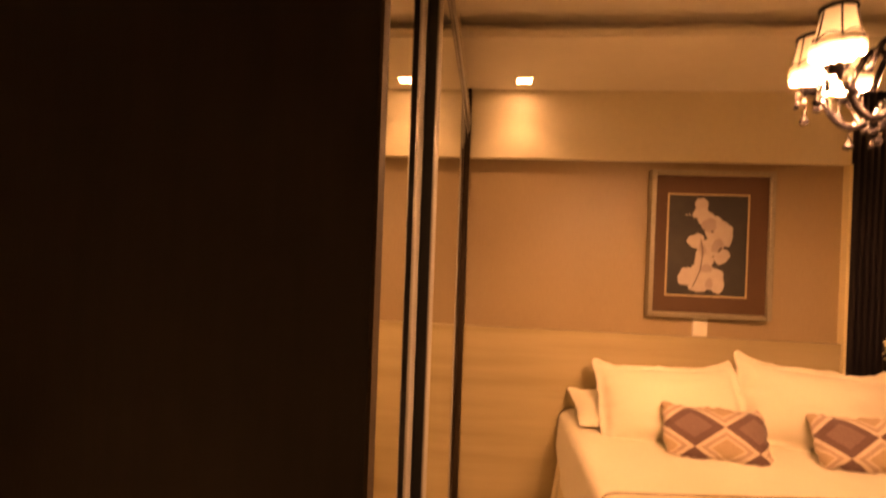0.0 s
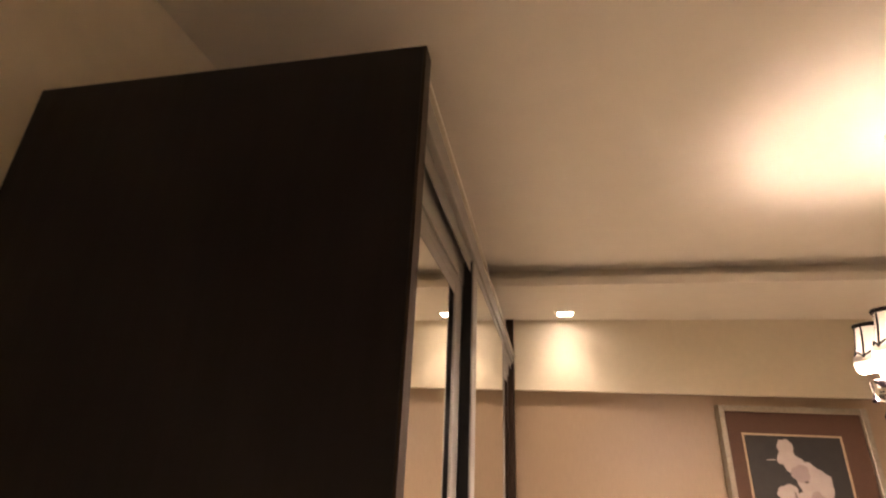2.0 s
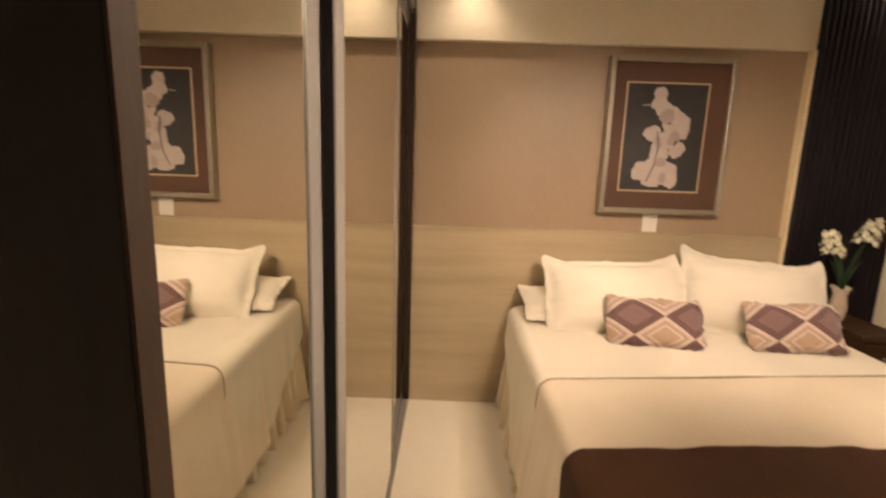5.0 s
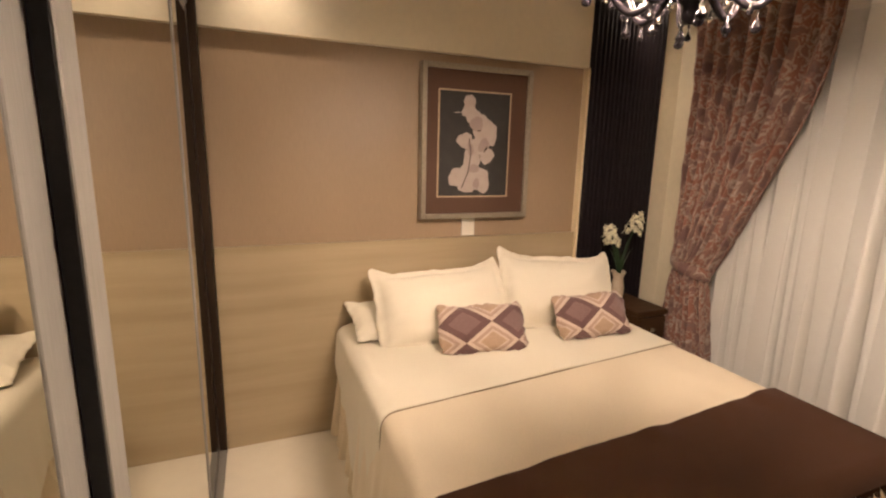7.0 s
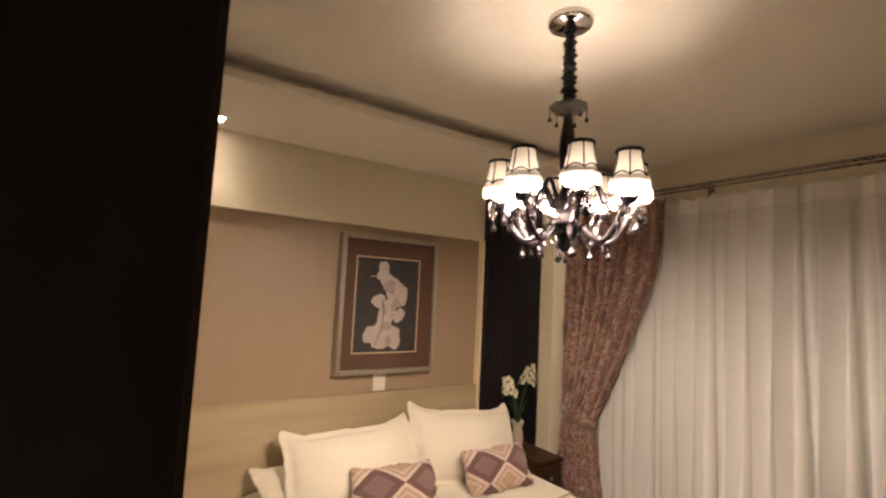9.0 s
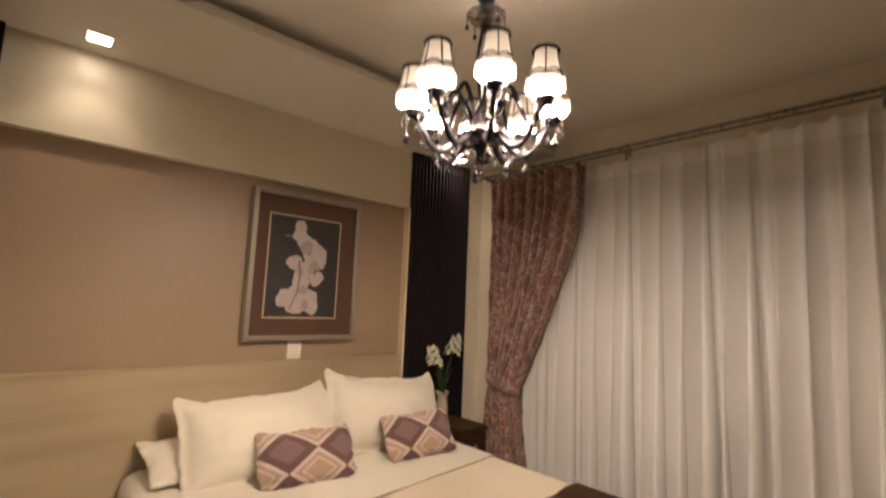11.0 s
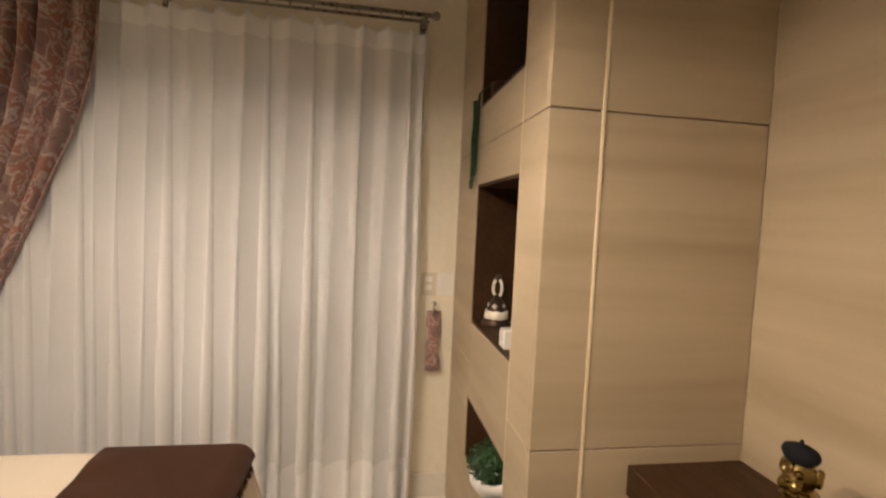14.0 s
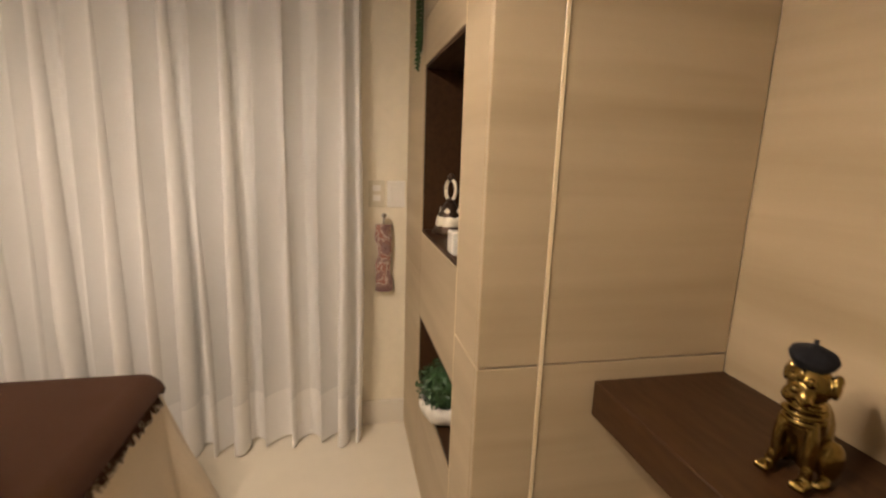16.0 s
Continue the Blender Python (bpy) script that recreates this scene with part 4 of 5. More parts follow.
# ---------------- nightstand, vase ----------------
ns = thing("nightstand", (2.31, -0.23, 0), "dark walnut nightstand with one drawer beside the bed", "nightstand")
part("top", boxes((2.19, 2.42, -0.445, -0.032, 0.622, 0.652), bevel=0.003), "walnut", ns)
part("body", boxes((2.20, 2.41, -0.43, -0.032, 0.04, 0.622)), "walnut", ns)
part("drawer", boxes((2.205, 2.405, -0.446, -0.43, 0.46, 0.612), bevel=0.002), "walnut", ns)
part("knob", balls([(2.305, -0.455, 0.54, 0.012, 0.012, 0.012)]), "rod", ns, "", True)
part("plinth", boxes((2.215, 2.395, -0.41, -0.04, 0.0, 0.04)), "walnut", ns)

VX, VY, VZ = 2.262, -0.185, 0.652
vase = tagged(part("vase", lathe([(0.0, VZ), (0.030, VZ), (0.034, VZ + 0.008), (0.040, VZ + 0.04), (0.042, VZ + 0.07), (0.034, VZ + 0.115), (0.030, VZ + 0.135), (0.040, VZ + 0.165), (0.047, VZ + 0.178), (0.043, VZ + 0.178), (0.027, VZ + 0.14), (0.0, VZ + 0.12)],
                                 VX, VY, 28, lambda r, z, a: (r * (1 + 0.03 * math.sin(8 * a) * (z > VZ + 0.15)), z + 0.004 * math.sin(4 * a) * (z > VZ + 0.17))), "vase", None, "", True), "crackled beige ceramic vase with a fluted rim", "vase")
fl = thing("flower_stems", (VX, VY, VZ + 0.10), "two ivory hyacinth stems with dark leaves in the vase", "flowers")
rnd = random.Random(8)
for tx, ty, tz in ((2.185, -0.175, 1.05), (2.372, -0.170, 1.115)):
    part("stem", tube([(VX, VY, VZ + 0.125), (VX * 0.6 + tx * 0.4, ty, VZ + 0.26), (tx, ty, tz + 0.02)], 0.0045, 7), "leaf_dark", fl, "", True)
    bm = bmesh.new()
    dx = 1 if tx > VX else -1
    for k in range(30):
        q = k / 29
        a = k * 2.4
        r = 0.045 * (1 - 0.45 * q) * rnd.uniform(0.8, 1.25)
        c = Vector((tx + dx * 0.035 * (q - 0.5) * 1.2 + r * math.cos(a), ty + r * math.sin(a), tz - 0.055 + 0.115 * q + rnd.uniform(-0.006, 0.006)))
        nrm = Vector((math.cos(a), math.sin(a), 0.5)).normalized()
        side = nrm.orthogonal().normalized()
        for p in range(5):
            d = Matrix.Rotation(2 * math.pi * p / 5, 3, nrm) @ side
            e = nrm.cross(d)
            L = rnd.uniform(0.017, 0.023)
            vs = [bm.verts.new(c + v) for v in (Vector(), d * L * 0.6 + e * 0.0065 + nrm * 0.003, d * L + nrm * 0.007, d * L * 0.6 - e * 0.0065 + nrm * 0.003)]
            bm.faces.new(vs)
    part("bloom", bm, "bloom", fl, "ivory clustered florets")
for k, (lx, ly, lz) in enumerate(((2.21, -0.14, 0.97), (2.30, -0.24, 0.99), (2.33, -0.15, 0.95), (2.235, -0.24, 0.93), (2.275, -0.12, 1.0), (2.30, -0.2, 1.04))):
    pts = []
    for j in range(9):
        f = j / 8
        c = Vector((VX, VY, VZ + 0.13)).lerp(Vector((lx, ly, lz)), f) + Vector((0, 0, 0.03 * math.sin(math.pi * f)))
        w = 0.014 * math.sin(math.pi * (0.08 + 0.9 * f)) + 0.001
        dirv = Vector((ly - VY, -(lx - VX), 0)).normalized()
        for q in (-1, 0, 1):
            pts.append(c + dirv * w * q + Vector((0, 0, -0.004 * abs(q))))
    grid_mesh("leaf", pts, 3, 9, "leaf_dark", fl)

# ---------------- things in the niches ----------------
bellz = 0.992 + 0.012
BELX, BELY = 2.275, -2.625
bell = thing("bell_figurine", (BELX, BELY, bellz), "dark bronze bell figurine with ivory bands and handle", "figurine")
part("bell_body", lathe([(0.0, bellz), (0.060, bellz), (0.062, bellz + 0.006), (0.052, bellz + 0.016), (0.046, bellz + 0.03), (0.040, bellz + 0.062), (0.030, bellz + 0.085), (0.018, bellz + 0.105), (0.0, bellz + 0.112)], BELX, BELY, 28), "iron", bell, "", True)
part("ivory_band", lathe([(0.0475, bellz + 0.026), (0.0485, bellz + 0.03), (0.0455, bellz + 0.056), (0.0425, bellz + 0.058)], BELX, BELY, 28, lambda r, z, a: (r, z + 0.003 * math.sin(9 * a))), "shellwhite", bell, "ivory enamel band", True)
for k in range(5):
    a = radians(72 * k + 150)
    bm = boxes((-0.008, 0.008, -0.002, 0.002, -0.008, 0.008), bevel=0.001)
    bmesh.ops.rotate(bm, cent=(0, 0, 0), matrix=Matrix.Rotation(radians(45), 3, "Y"), verts=bm.verts)
    bmesh.ops.rotate(bm, cent=(0, 0, 0), matrix=Matrix.Rotation(a + math.pi / 2, 3, "Z"), verts=bm.verts)
    bmesh.ops.translate(bm, vec=(BELX + 0.034 * math.cos(a), BELY + 0.034 * math.sin(a), bellz + 0.078), verts=bm.verts)
    part("diamond_inlay", bm, "shellwhite", bell)
part("loop_handle", tube([(BELX + 0.014 * math.cos(t), BELY + 0.014 * math.cos(t), bellz + 0.148 + 0.036 * math.sin(t)) for t in [2 * math.pi * i / 24 for i in range(25)]], 0.0065, 8), "shellwhite", bell, "ivory loop handle", True)
part("crown", balls([(BELX, BELY, bellz + 0.112, 0.016, 0.016, 0.010), (BELX, BELY, bellz + 0.19, 0.013, 0.013, 0.014)]), "iron", bell, "", True)
tagged(part("candle_block", boxes((1.905, 1.960, -2.603, -2.548, 0.992 + 0.012, 1.068), bevel=0.004), "ceramic"), "square white candle on the niche shelf", "candle")

PLX, PLY, PLZ = 2.05, -2.580, 0.418 + 0.012
pot = tagged(part("planter_bowl", lathe([(0.0, PLZ), (0.045, PLZ), (0.070, PLZ + 0.02), (0.084, PLZ + 0.05), (0.080, PLZ + 0.078), (0.074, PLZ + 0.078), (0.066, PLZ + 0.04), (0.0, PLZ + 0.03)], PLX, PLY, 30,
                                        lambda r, z, a: (r * (1 + 0.05 * math.sin(6 * a) * (z > PLZ + 0.015)), z + 0.007 * math.sin(6 * a) * (z > PLZ + 0.06))), "ceramic", None, "", True), "white scalloped ceramic bowl holding a boxwood ball", "planter")
bm = bmesh.new()
rnd = random.Random(3)
for k in range(900):
    v = Vector((rnd.gauss(0, 1), rnd.gauss(0, 1), rnd.gauss(0, 1))).normalized()
    r = rnd.uniform(0.80, 1.05)
    c = Vector((PLX, PLY, PLZ + 0.118)) + Vector((v.x * 0.088, v.y * 0.088, v.z * 0.078)) * r
    if c.z > 0.66:
        continue
    side = v.orthogonal().normalized()
    side = Matrix.Rotation(rnd.uniform(0, 6.28), 3, v) @ side
    e = v.cross(side)
    L = rnd.uniform(0.010, 0.017)
    tip = side * L + v * L * 0.6
    vs = [bm.verts.new(c + q) for q in (Vector(), tip * 0.5 + e * L * 0.35, tip, tip * 0.5 - e * L * 0.35)]
    bm.faces.new(vs)
balls([(PLX, PLY, PLZ + 0.115, 0.074, 0.074, 0.064)], 14, 10, bm)
tagged(part("boxwood_ball", bm, "leaf"), "round clipped boxwood ball in the white bowl", "plant")

gar = thing("hanging_succulent", (2.34, UY, 1.88), "green string succulent hanging out of the upper niche", "plant")
bm = bmesh.new()
rnd = random.Random(6)
for q, (gx, zb, zt) in enumerate(((2.345, 1.575, 1.90), (2.325, 1.62, 1.90), (2.36, 1.55, 1.90))):
    z = zt
    k = 0
    while z > zb:
        a = k * 2.1 + q
        r = 0.013 + 0.004 * rnd.random()
        c = Vector((gx + 0.006 * math.sin(z * 30), UY + 0.018, z))
        d = Vector((math.cos(a), abs(math.sin(a)) * 0.9 + 0.02, -0.35)).normalized()
        L = r * 1.5
        s = d.orthogonal().normalized()
        vs = [c + d * L * 0.15, c + d * L * 0.6 + s * 0.007, c + d * L, c + d * L * 0.6 - s * 0.007, c + d * L * 0.55 + d.cross(s) * 0.006]
        vv = [bm.verts.new(p) for p in vs]
        bm.faces.new((vv[0], vv[1], vv[4]))
        bm.faces.new((vv[1], vv[2], vv[4]))
        bm.faces.new((vv[2], vv[3], vv[4]))
        bm.faces.new((vv[3], vv[0], vv[4]))
        z -= 0.0045
        k += 1
part("strand", bm, "leaf", gar)
part("pot", lathe([(0.0, 1.888), (0.045, 1.888), (0.055, 1.96), (0.050, 1.96), (0.0, 1.93)], 2.295, UY - 0.075, 22), "walnut", gar, "dark pot", True)
bm = bmesh.new()
for q in range(3):
    tube([(2.30, UY - 0.07, 1.955), (2.32 + 0.015 * q, UY - 0.03, 1.965), (2.325 + 0.017 * q, UY + 0.012, 1.93), (2.325 + 0.0175 * q, UY + 0.018, 1.60)], 0.002, 5, bm)
part("vine", bm, "leaf_dark", gar)

# ---------------- dog statue on the desk ----------------
DX, DY, DZ = 1.243, -2.985, 0.777


def statue():
    """Seated pug: chest, haunches, head, ears, folds and paws merged into one skin. It faces north-west."""
    rows = [(0, -0.004, 0.100, 0.035, 0.032, 0.046), (0, 0.018, 0.074, 0.033, 0.038, 0.056), (0, 0.026, 0.045, 0.036, 0.036, 0.042),
            (0, -0.014, 0.156, 0.037, 0.034, 0.032), (0, -0.040, 0.147, 0.024, 0.017, 0.016), (-0.013, -0.047, 0.140, 0.013, 0.012, 0.012), (0.013, -0.047, 0.140, 0.013, 0.012, 0.012),
            (0, -0.056, 0.153, 0.007, 0.005, 0.005), (-0.016, -0.043, 0.166, 0.008, 0.007, 0.007), (0.016, -0.043, 0.166, 0.008, 0.007, 0.007), (0, -0.045, 0.172, 0.004, 0.006, 0.010),
            (-0.037, -0.006, 0.170, 0.008, 0.013, 0.012), (0.037, -0.006, 0.170, 0.008, 0.013, 0.012), (-0.041, -0.012, 0.160, 0.006, 0.011, 0.015), (0.041, -0.012, 0.160, 0.006, 0.011, 0.015),
            (0, -0.016, 0.126, 0.036, 0.031, 0.0065), (0, -0.020, 0.112, 0.037, 0.030, 0.0065), (0, -0.024, 0.099, 0.031, 0.024, 0.0060),
            (-0.027, -0.026, 0.055, 0.0115, 0.0125, 0.050), (0.027, -0.026, 0.055, 0.0115, 0.0125, 0.050), (-0.030, -0.030, 0.020, 0.0100, 0.0105, 0.022), (0.030, -0.030, 0.020, 0.0100, 0.0105, 0.022),
            (-0.032, -0.040, 0.008, 0.0135, 0.017, 0.009), (0.032, -0.040, 0.008, 0.0135, 0.017, 0.009),
            (-0.036, 0.026, 0.034, 0.016, 0.032, 0.034), (0.036, 0.026, 0.034, 0.016, 0.032, 0.034), (-0.044, -0.004, 0.008, 0.011, 0.021, 0.009), (0.044, -0.004, 0.008, 0.011, 0.021, 0.009),
            (0, 0.060, 0.060, 0.008, 0.008, 0.012)]
    for s in (-1, 1):
        for q in (-1, 0, 1):
            rows.append((s * 0.032 + q * 0.0085, -0.054, 0.007, 0.0052, 0.007, 0.0065))
    bm = balls(rows, 16, 10)
    bmesh.ops.scale(bm, vec=(0.86, 0.88, 1.04), verts=bm.verts)
    bmesh.ops.rotate(bm, cent=(0, 0, 0), matrix=Matrix.Rotation(radians(10), 3, "Z"), verts=bm.verts)
    bmesh.ops.rotate(bm, cent=(0, 0, 0), matrix=Matrix.Rotation(radians(180), 3, "Z"), verts=bm.verts)
    lo = min(v.co.z for v in bm.verts)
    bmesh.ops.translate(bm, vec=(DX, DY, DZ - lo), verts=bm.verts)
    ob = part("dog_statue", bm, "gold", None, "", True)
    rm = ob.modifiers.new("skin", "REMESH")
    rm.mode, rm.voxel_size, rm.use_smooth_shade = "VOXEL", 0.0020, True
    sm = ob.modifiers.new("soften", "SMOOTH")
    sm.factor, sm.iterations = 0.5, 2
    return tagged(ob, "shiny gold seated pug dog statue on the desk", "statue")


statue()
bm = lathe([(0.0, 0.0), (0.030, -0.002), (0.033, 0.004), (0.043, 0.012), (0.047, 0.020), (0.042, 0.029), (0.026, 0.035), (0.008, 0.037), (0.005, 0.041), (0.0045, 0.050), (0.0, 0.051)], 0, 0, 30,
           lambda r, z, a: (r * (1 + 0.05 * math.sin(2 * a + 0.6) + 0.02 * math.sin(5 * a)), z + 0.12 * r * math.cos(a + 0.4) * (z < 0.036)))
bmesh.ops.scale(bm, vec=(0.68, 0.68, 0.95), verts=bm.verts)
bmesh.ops.translate(bm, vec=(DX + 0.004, DY + 0.008, DZ + 0.186), verts=bm.verts)
tagged(part("beret", bm, "black_felt", None, "", True), "black felt beret on the gold dog's head", "hat")

# ---------------- downlights ----------------
for sx, sy in SPOTS:
    dl = thing("downlight", (sx, sy, SOFFIT), "small square recessed downlight, switched on", "downlight", "downlights in the soffit")
    part("frame", boxes((sx - 0.052, sx + 0.052, sy - 0.052, sy - 0.040, SOFFIT - 0.006, SOFFIT - 0.0005), (sx - 0.052, sx + 0.052, sy + 0.040, sy + 0.052, SOFFIT - 0.006, SOFFIT - 0.0005),
                        (sx - 0.052, sx - 0.040, sy - 0.040, sy + 0.040, SOFFIT - 0.006, SOFFIT - 0.0005), (sx + 0.040, sx + 0.052, sy - 0.040, sy + 0.040, SOFFIT - 0.006, SOFFIT - 0.0005)), "white", dl)
    part("lamp_face", boxes((sx - 0.040, sx + 0.040, sy - 0.040, sy + 0.040, SOFFIT - 0.004, SOFFIT - 0.001)), "downlight", dl, "glowing lamp face")

# ---------------- chandelier ----------------
CX, CY = HUB
ch = thing("chandelier", (CX, CY, CEIL), "black crystal chandelier with eight lit cream shades", "chandelier")
part("canopy", lathe([(0.0, CEIL - 0.001), (0.070, CEIL - 0.001), (0.070, CEIL - 0.016), (0.064, CEIL - 0.024), (0.0, CEIL - 0.026)], CX, CY, 32), "chrome", ch, "polished chrome canopy", True)
rows = []
for k in range(60):
    f = k / 59
    rows.append((0.0135 + 0.006 * f + 0.005 * math.sin(k * 1.9) + 0.003 * math.sin(k * 0.7), CEIL - 0.026 - 0.262 * f))
part("cord_sleeve", lathe(rows, CX, CY, 16, lambda r, z, a: (r * (1 + 0.14 * math.sin(3 * a + z * 140)), z)), "velvet", ch, "ruched black fabric sleeve", True)
part("top_bowl", lathe([(0.0, 2.213), (0.02, 2.213), (0.046, 2.223), (0.058, 2.240), (0.054, 2.242), (0.040, 2.229), (0.012, 2.225), (0.012, 2.245), (0.0, 2.245)], CX, CY, 28,
                       lambda r, z, a: (r * (1 + 0.06 * math.cos(10 * a) * (r > 0.03)), z)), "smoke_glass", ch, "smoked glass bowl", True)
part("stem", lathe([(0.0, 2.220), (0.014, 2.220), (0.016, 2.185), (0.022, 2.145), (0.026, 2.095), (0.020, 2.025), (0.013, 1.975), (0.020, 1.955), (0.034, 1.925), (0.040, 1.895), (0.040, 1.860), (0.026, 1.840), (0.016, 1.825), (0.020, 1.810), (0.012, 1.795), (0.0, 1.790)], CX, CY, 28), "black_glass", ch, "turned black glass stem", True)
part("lower_bowl", lathe([(0.0, 1.840), (0.03, 1.842), (0.062, 1.853), (0.075, 1.870), (0.071, 1.872), (0.050, 1.857), (0.0, 1.850)], CX, CY, 28, lambda r, z, a: (r * (1 + 0.05 * math.cos(12 * a) * (r > 0.04)), z)), "smoke_glass", ch, "smoked glass dish", True)


def local(bm, name, mat, smooth=True):
    bm.normal_update()
    me = bpy.data.meshes.new(name)
    bm.to_mesh(me)
    bm.free()
    me.materials.append(M[mat])
    for p in me.polygons:
        p.use_smooth = smooth
    return me


# meshes of one arm, its axis at x = RING, heights from the ceiling
H0 = CEIL
arm_path = []
for k in range(25):
    f = k / 24
    x = 0.030 + (RING - 0.030) * (f ** 0.9)
    z = 1.880 - H0 - 0.070 * math.sin(math.pi * min(f * 1.12, 1)) ** 1.2 + 0.045 * f ** 2 + 0.020 * math.sin(2 * math.pi * f) * 0.6
    arm_path.append((x, 0, z))
me_arm = local(tube(arm_path, [0.0100 - 0.002 * (i / 24) for i in range(25)], 9), "arm", "black_glass")
scroll = [(0.04 + 0.085 * t, 0, 1.915 - H0 + 0.075 * math.sin(math.pi * t) + 0.01) for t in [i / 14 for i in range(15)]]
me_scroll = local(tube(scroll, 0.0070, 7), "scroll", "black_glass")
CZ = 1.932 - H0
me_bob = local(lathe([(0.0, CZ - 0.012), (0.016, CZ - 0.014), (0.020, CZ - 0.008), (0.027, CZ + 0.002), (0.025, CZ + 0.004), (0.015, CZ - 0.002), (0.0, CZ)], RING, 0, 24, lambda r, z, a: (r * (1 + 0.05 * math.cos(10 * a) * (r > 0.03)) * 1.0, z)), "bobeche", "black_glass")
me_candle = local(lathe([(0.009, CZ - 0.004), (0.0085, CZ + 0.0195), (0.0, CZ + 0.0195)], RING, 0, 14), "candle", "shellwhite")
me_bulb = local(lathe([(0.0, CZ + 0.0195), (0.011, CZ + 0.0215), (0.016, CZ + 0.0335), (0.015, CZ + 0.050), (0.009, CZ + 0.078), (0.004, CZ + 0.100), (0.0, CZ + 0.110)], RING, 0, 14), "bulb", "bulb")
SB, ST = 1.974 - H0, 2.062 - H0


def shade_r(f):
    return 0.032 + 0.015 * (1 - f) ** 1.6 + 0.002 * (1 - f)


rows = [(shade_r(j / 14), SB + (ST - SB) * j / 14) for j in range(15)]


def sheet(rows, n, wave=None):
    bm = bmesh.new()
    rings = []
    for j, (r, z) in enumerate(rows):
        ring = []
        for k in range(n):
            a = 2 * math.pi * k / n
            rr, zz = wave(r, z, a, j) if wave else (r, z)
            ring.append(bm.verts.new((RING + rr * math.cos(a), rr * math.sin(a), zz)))
        rings.append(ring)
    for lo, hi in zip(rings, rings[1:]):
        for k in range(n):
            bm.faces.new((lo[k], lo[(k + 1) % n], hi[(k + 1) % n], hi[k]))
    return bm


def flute(r, z, a, j):
    return r * (1 - 0.03 * abs(math.sin(3 * a))), z


def scal(r, z, a, j):
    lobe = abs(math.sin(3 * a)) ** 0.7
    lift = (-0.007, -0.004, 0.002, 0.007, 0.011)[j]
    return r * (0.93 + 0.09 * lobe), z + lift * lobe


me_shade = local(sheet(rows, 48, flute), "lampshade", "shade")
me_frill = local(sheet([(0.0490, SB - 0.013), (0.0505, SB - 0.009), (0.0512, SB - 0.004), (0.0502, SB + 0.001), (0.0485, SB + 0.004)], 48, scal), "frill", "fringe")
band = []
for k in range(49):
    a = 2 * math.pi * k / 48
    f = (0.012 * abs(math.sin(3 * a)) + 0.012) / (ST - SB)
    r = shade_r(f) * (1 - 0.03 * abs(math.sin(3 * a))) + 0.0020
    band.append((RING + r * math.cos(a), r * math.sin(a), SB + f * (ST - SB)))
me_low = local(tube(band, 0.0022, 6), "lower_braid", "trim")
me_top = local(tube([(RING + 0.0325 * math.cos(2 * math.pi * k / 30), 0.0325 * math.sin(2 * math.pi * k / 30), ST - 0.002) for k in range(31)], 0.0052, 6), "upper_braid", "trim")
# added disc on three wires, blocks part of the bulb's light towards the ceiling
baffle = lathe([(0.0, ST - 0.006), (0.021, ST - 0.006), (0.021, ST - 0.003), (0.0, ST - 0.003)], RING, 0, 20)
for q in range(3):
    t = 2 * math.pi * q / 3 + 0.4
    tube([(RING + 0.01 * math.cos(t), 0.01 * math.sin(t), ST - 0.004), (RING + 0.031 * math.cos(t), 0.031 * math.sin(t), ST - 0.002)], 0.002, 5, baffle)
me_baffle = local(baffle, "uplight_baffle", "chrome")
ribs = []
for q in range(6):
    a = math.pi / 3 * q
    ribs.append(local(tube([(RING + (shade_r(j / 10) + 0.001) * math.cos(a), (shade_r(j / 10) + 0.001) * math.sin(a), SB + (ST - SB) * j / 10) for j in range(1, 11)], 0.0021, 5), "rib", "trim"))


def drop_mesh(r, ln, mat):
    return local(lathe([(0.0, 0.0), (0.0012, -0.004), (r * 0.45, -ln * 0.42), (r, -ln * 0.72), (r * 0.8, -ln * 0.9), (0.0, -ln)], 0, 0, 10), "crystal_drop", mat, False)


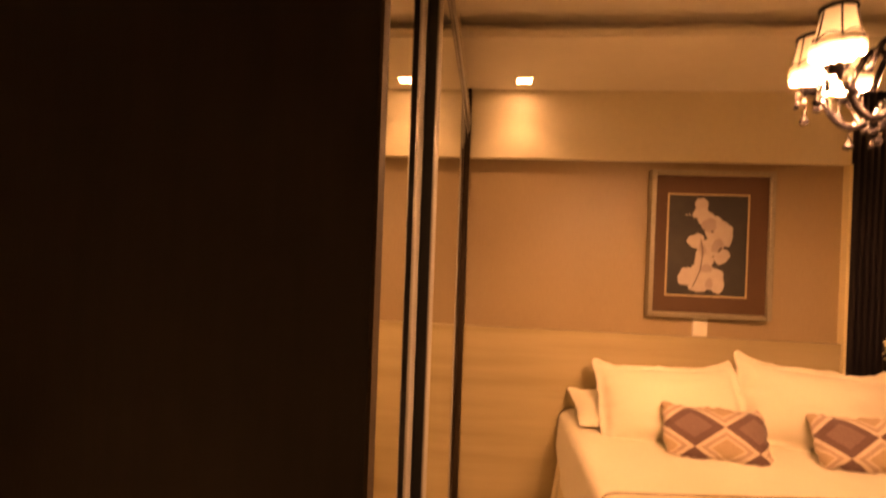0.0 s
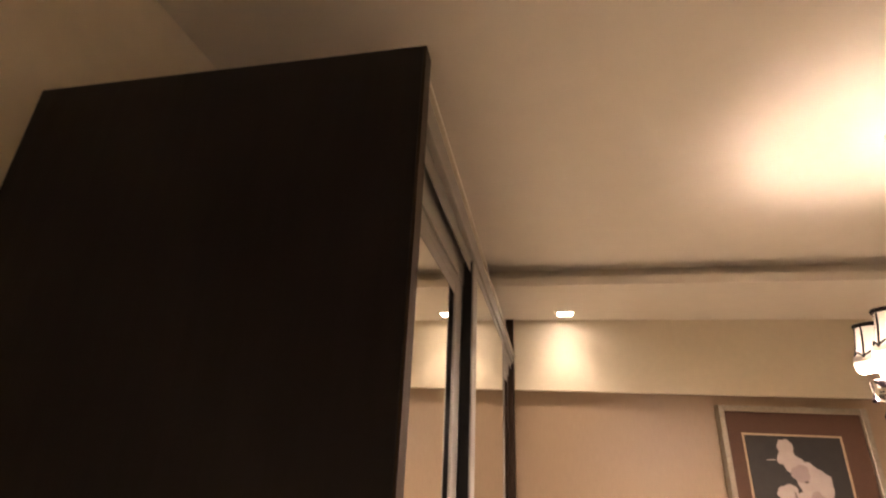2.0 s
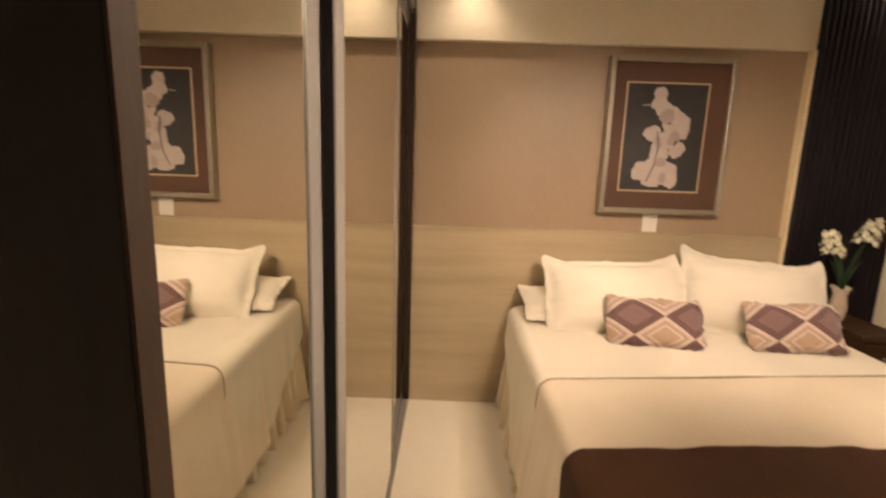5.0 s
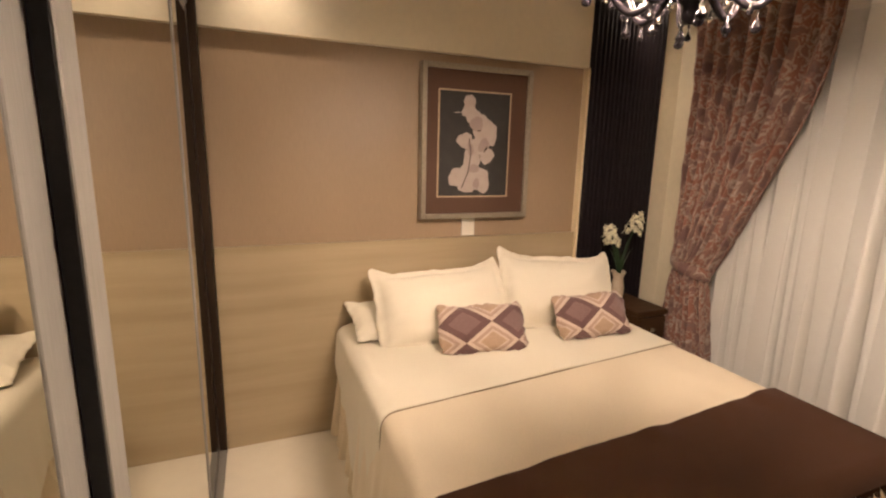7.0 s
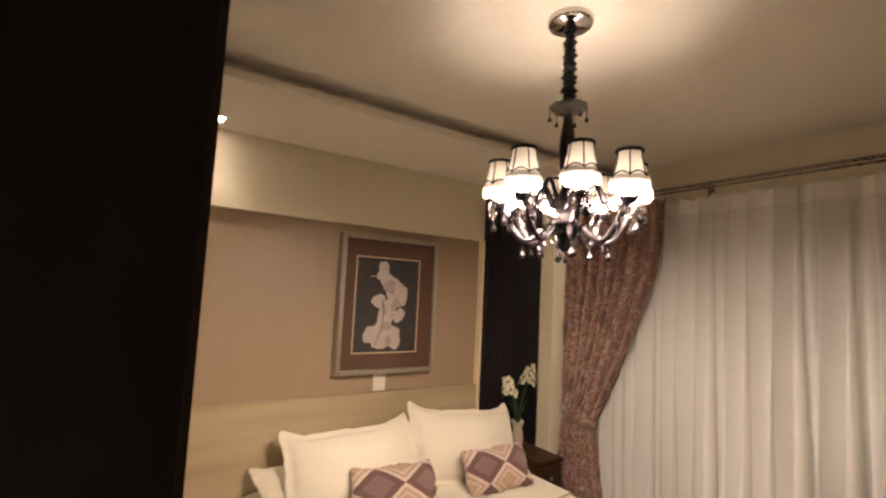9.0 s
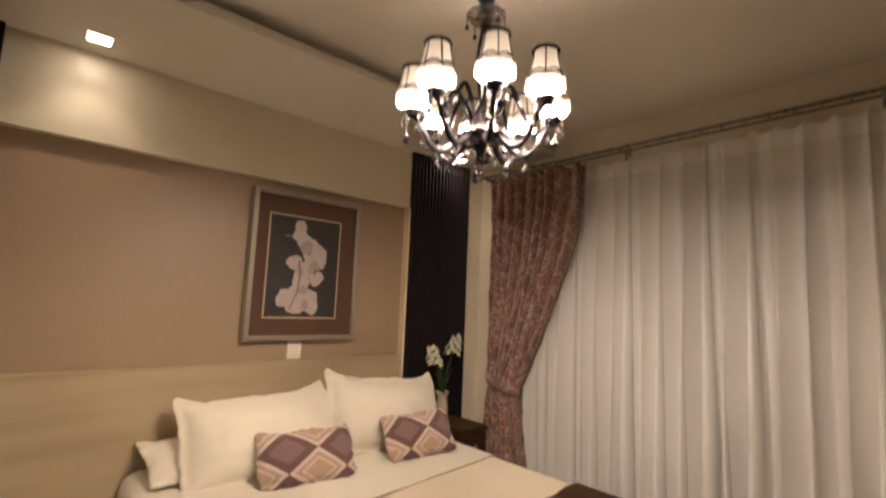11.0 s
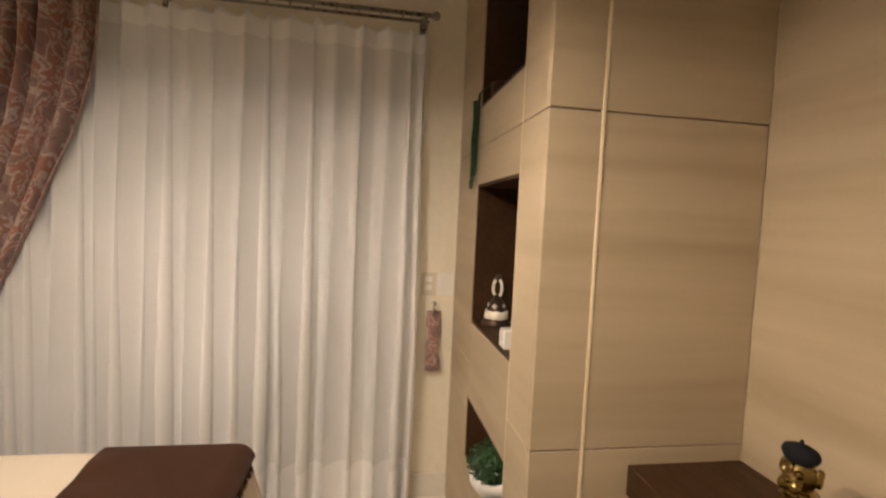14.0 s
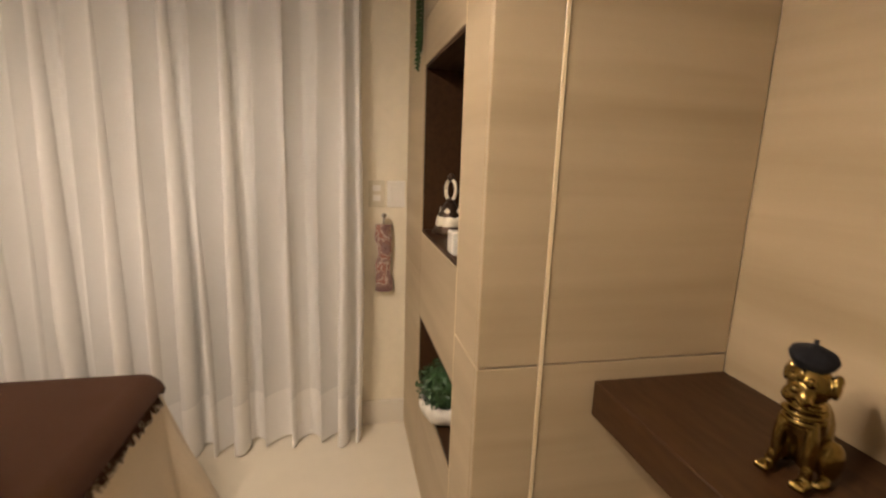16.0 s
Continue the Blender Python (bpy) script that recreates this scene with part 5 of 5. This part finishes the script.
def chain_mesh(ln):
    bm = bmesh.new()
    z = -0.003
    while z > -ln:
        balls([(0, 0, z, 0.0035, 0.0035, 0.0035)], 8, 6, bm)
        z -= 0.008
    return local(bm, "bead_chain", "smoke_glass")


d_black, d_small, d_clear = drop_mesh(0.0115, 0.040, "black_glass"), drop_mesh(0.007, 0.026, "black_glass"), drop_mesh(0.007, 0.028, "clear_glass")
chains = {}


def hang(parent, x, y, z, ln, drop):
    key = round(ln, 3)
    if key not in chains:
        chains[key] = chain_mesh(ln)
    c = new("bead_chain", chains[key])
    c.parent, c.location = parent, (x, y, z)
    d = new("crystal_drop", drop)
    d.parent, d.location = parent, (x, y, z - ln)


def child(name, me, parent, turn=0.0):
    o = new(name, me)
    o.parent = parent
    o.rotation_euler = (0, 0, turn)
    return o


for k in range(NARMS):
    a = radians(ARM_TURN + 360 / NARMS * k)
    arm = child("arm", me_arm, ch, a)
    child("scroll", me_scroll, arm)
    child("bobeche", me_bob, arm)
    child("candle", me_candle, arm)
    child("bulb", me_bulb, arm)
    for q, (ang, drop, ln) in enumerate(((20, d_black, 0.030), (80, d_clear, 0.016), (140, d_small, 0.022), (200, d_black, 0.045), (260, d_small, 0.022), (320, d_clear, 0.018))):
        t = radians(ang + 17 * k)
        hang(arm, RING + 0.030 * math.cos(t), 0.030 * math.sin(t), CZ, ln, drop)
    hang(arm, 0.125, 0, 1.828 - H0, 0.020, d_black if k % 2 == 0 else d_small)
    shade = child("lampshade", me_shade, ch, a)
    child("uplight_baffle", me_baffle, shade)
    child("frill", me_frill, shade)
    child("lower_braid", me_low, shade)
    child("upper_braid", me_top, shade)
    for rb in ribs:
        child("rib", rb, shade)
for k in range(6):
    t = radians(60 * k + 20)
    hang(ch, 0.055 * math.cos(t), 0.055 * math.sin(t), 2.238 - H0, 0.022, d_small)
for k in range(8):
    t = radians(45 * k + 10)
    hang(ch, 0.072 * math.cos(t), 0.072 * math.sin(t), 1.870 - H0, 0.06 if k % 2 else 0.035, d_black if k % 2 else d_clear)
hang(ch, 0, 0, 1.790 - H0, 0.006, d_small)
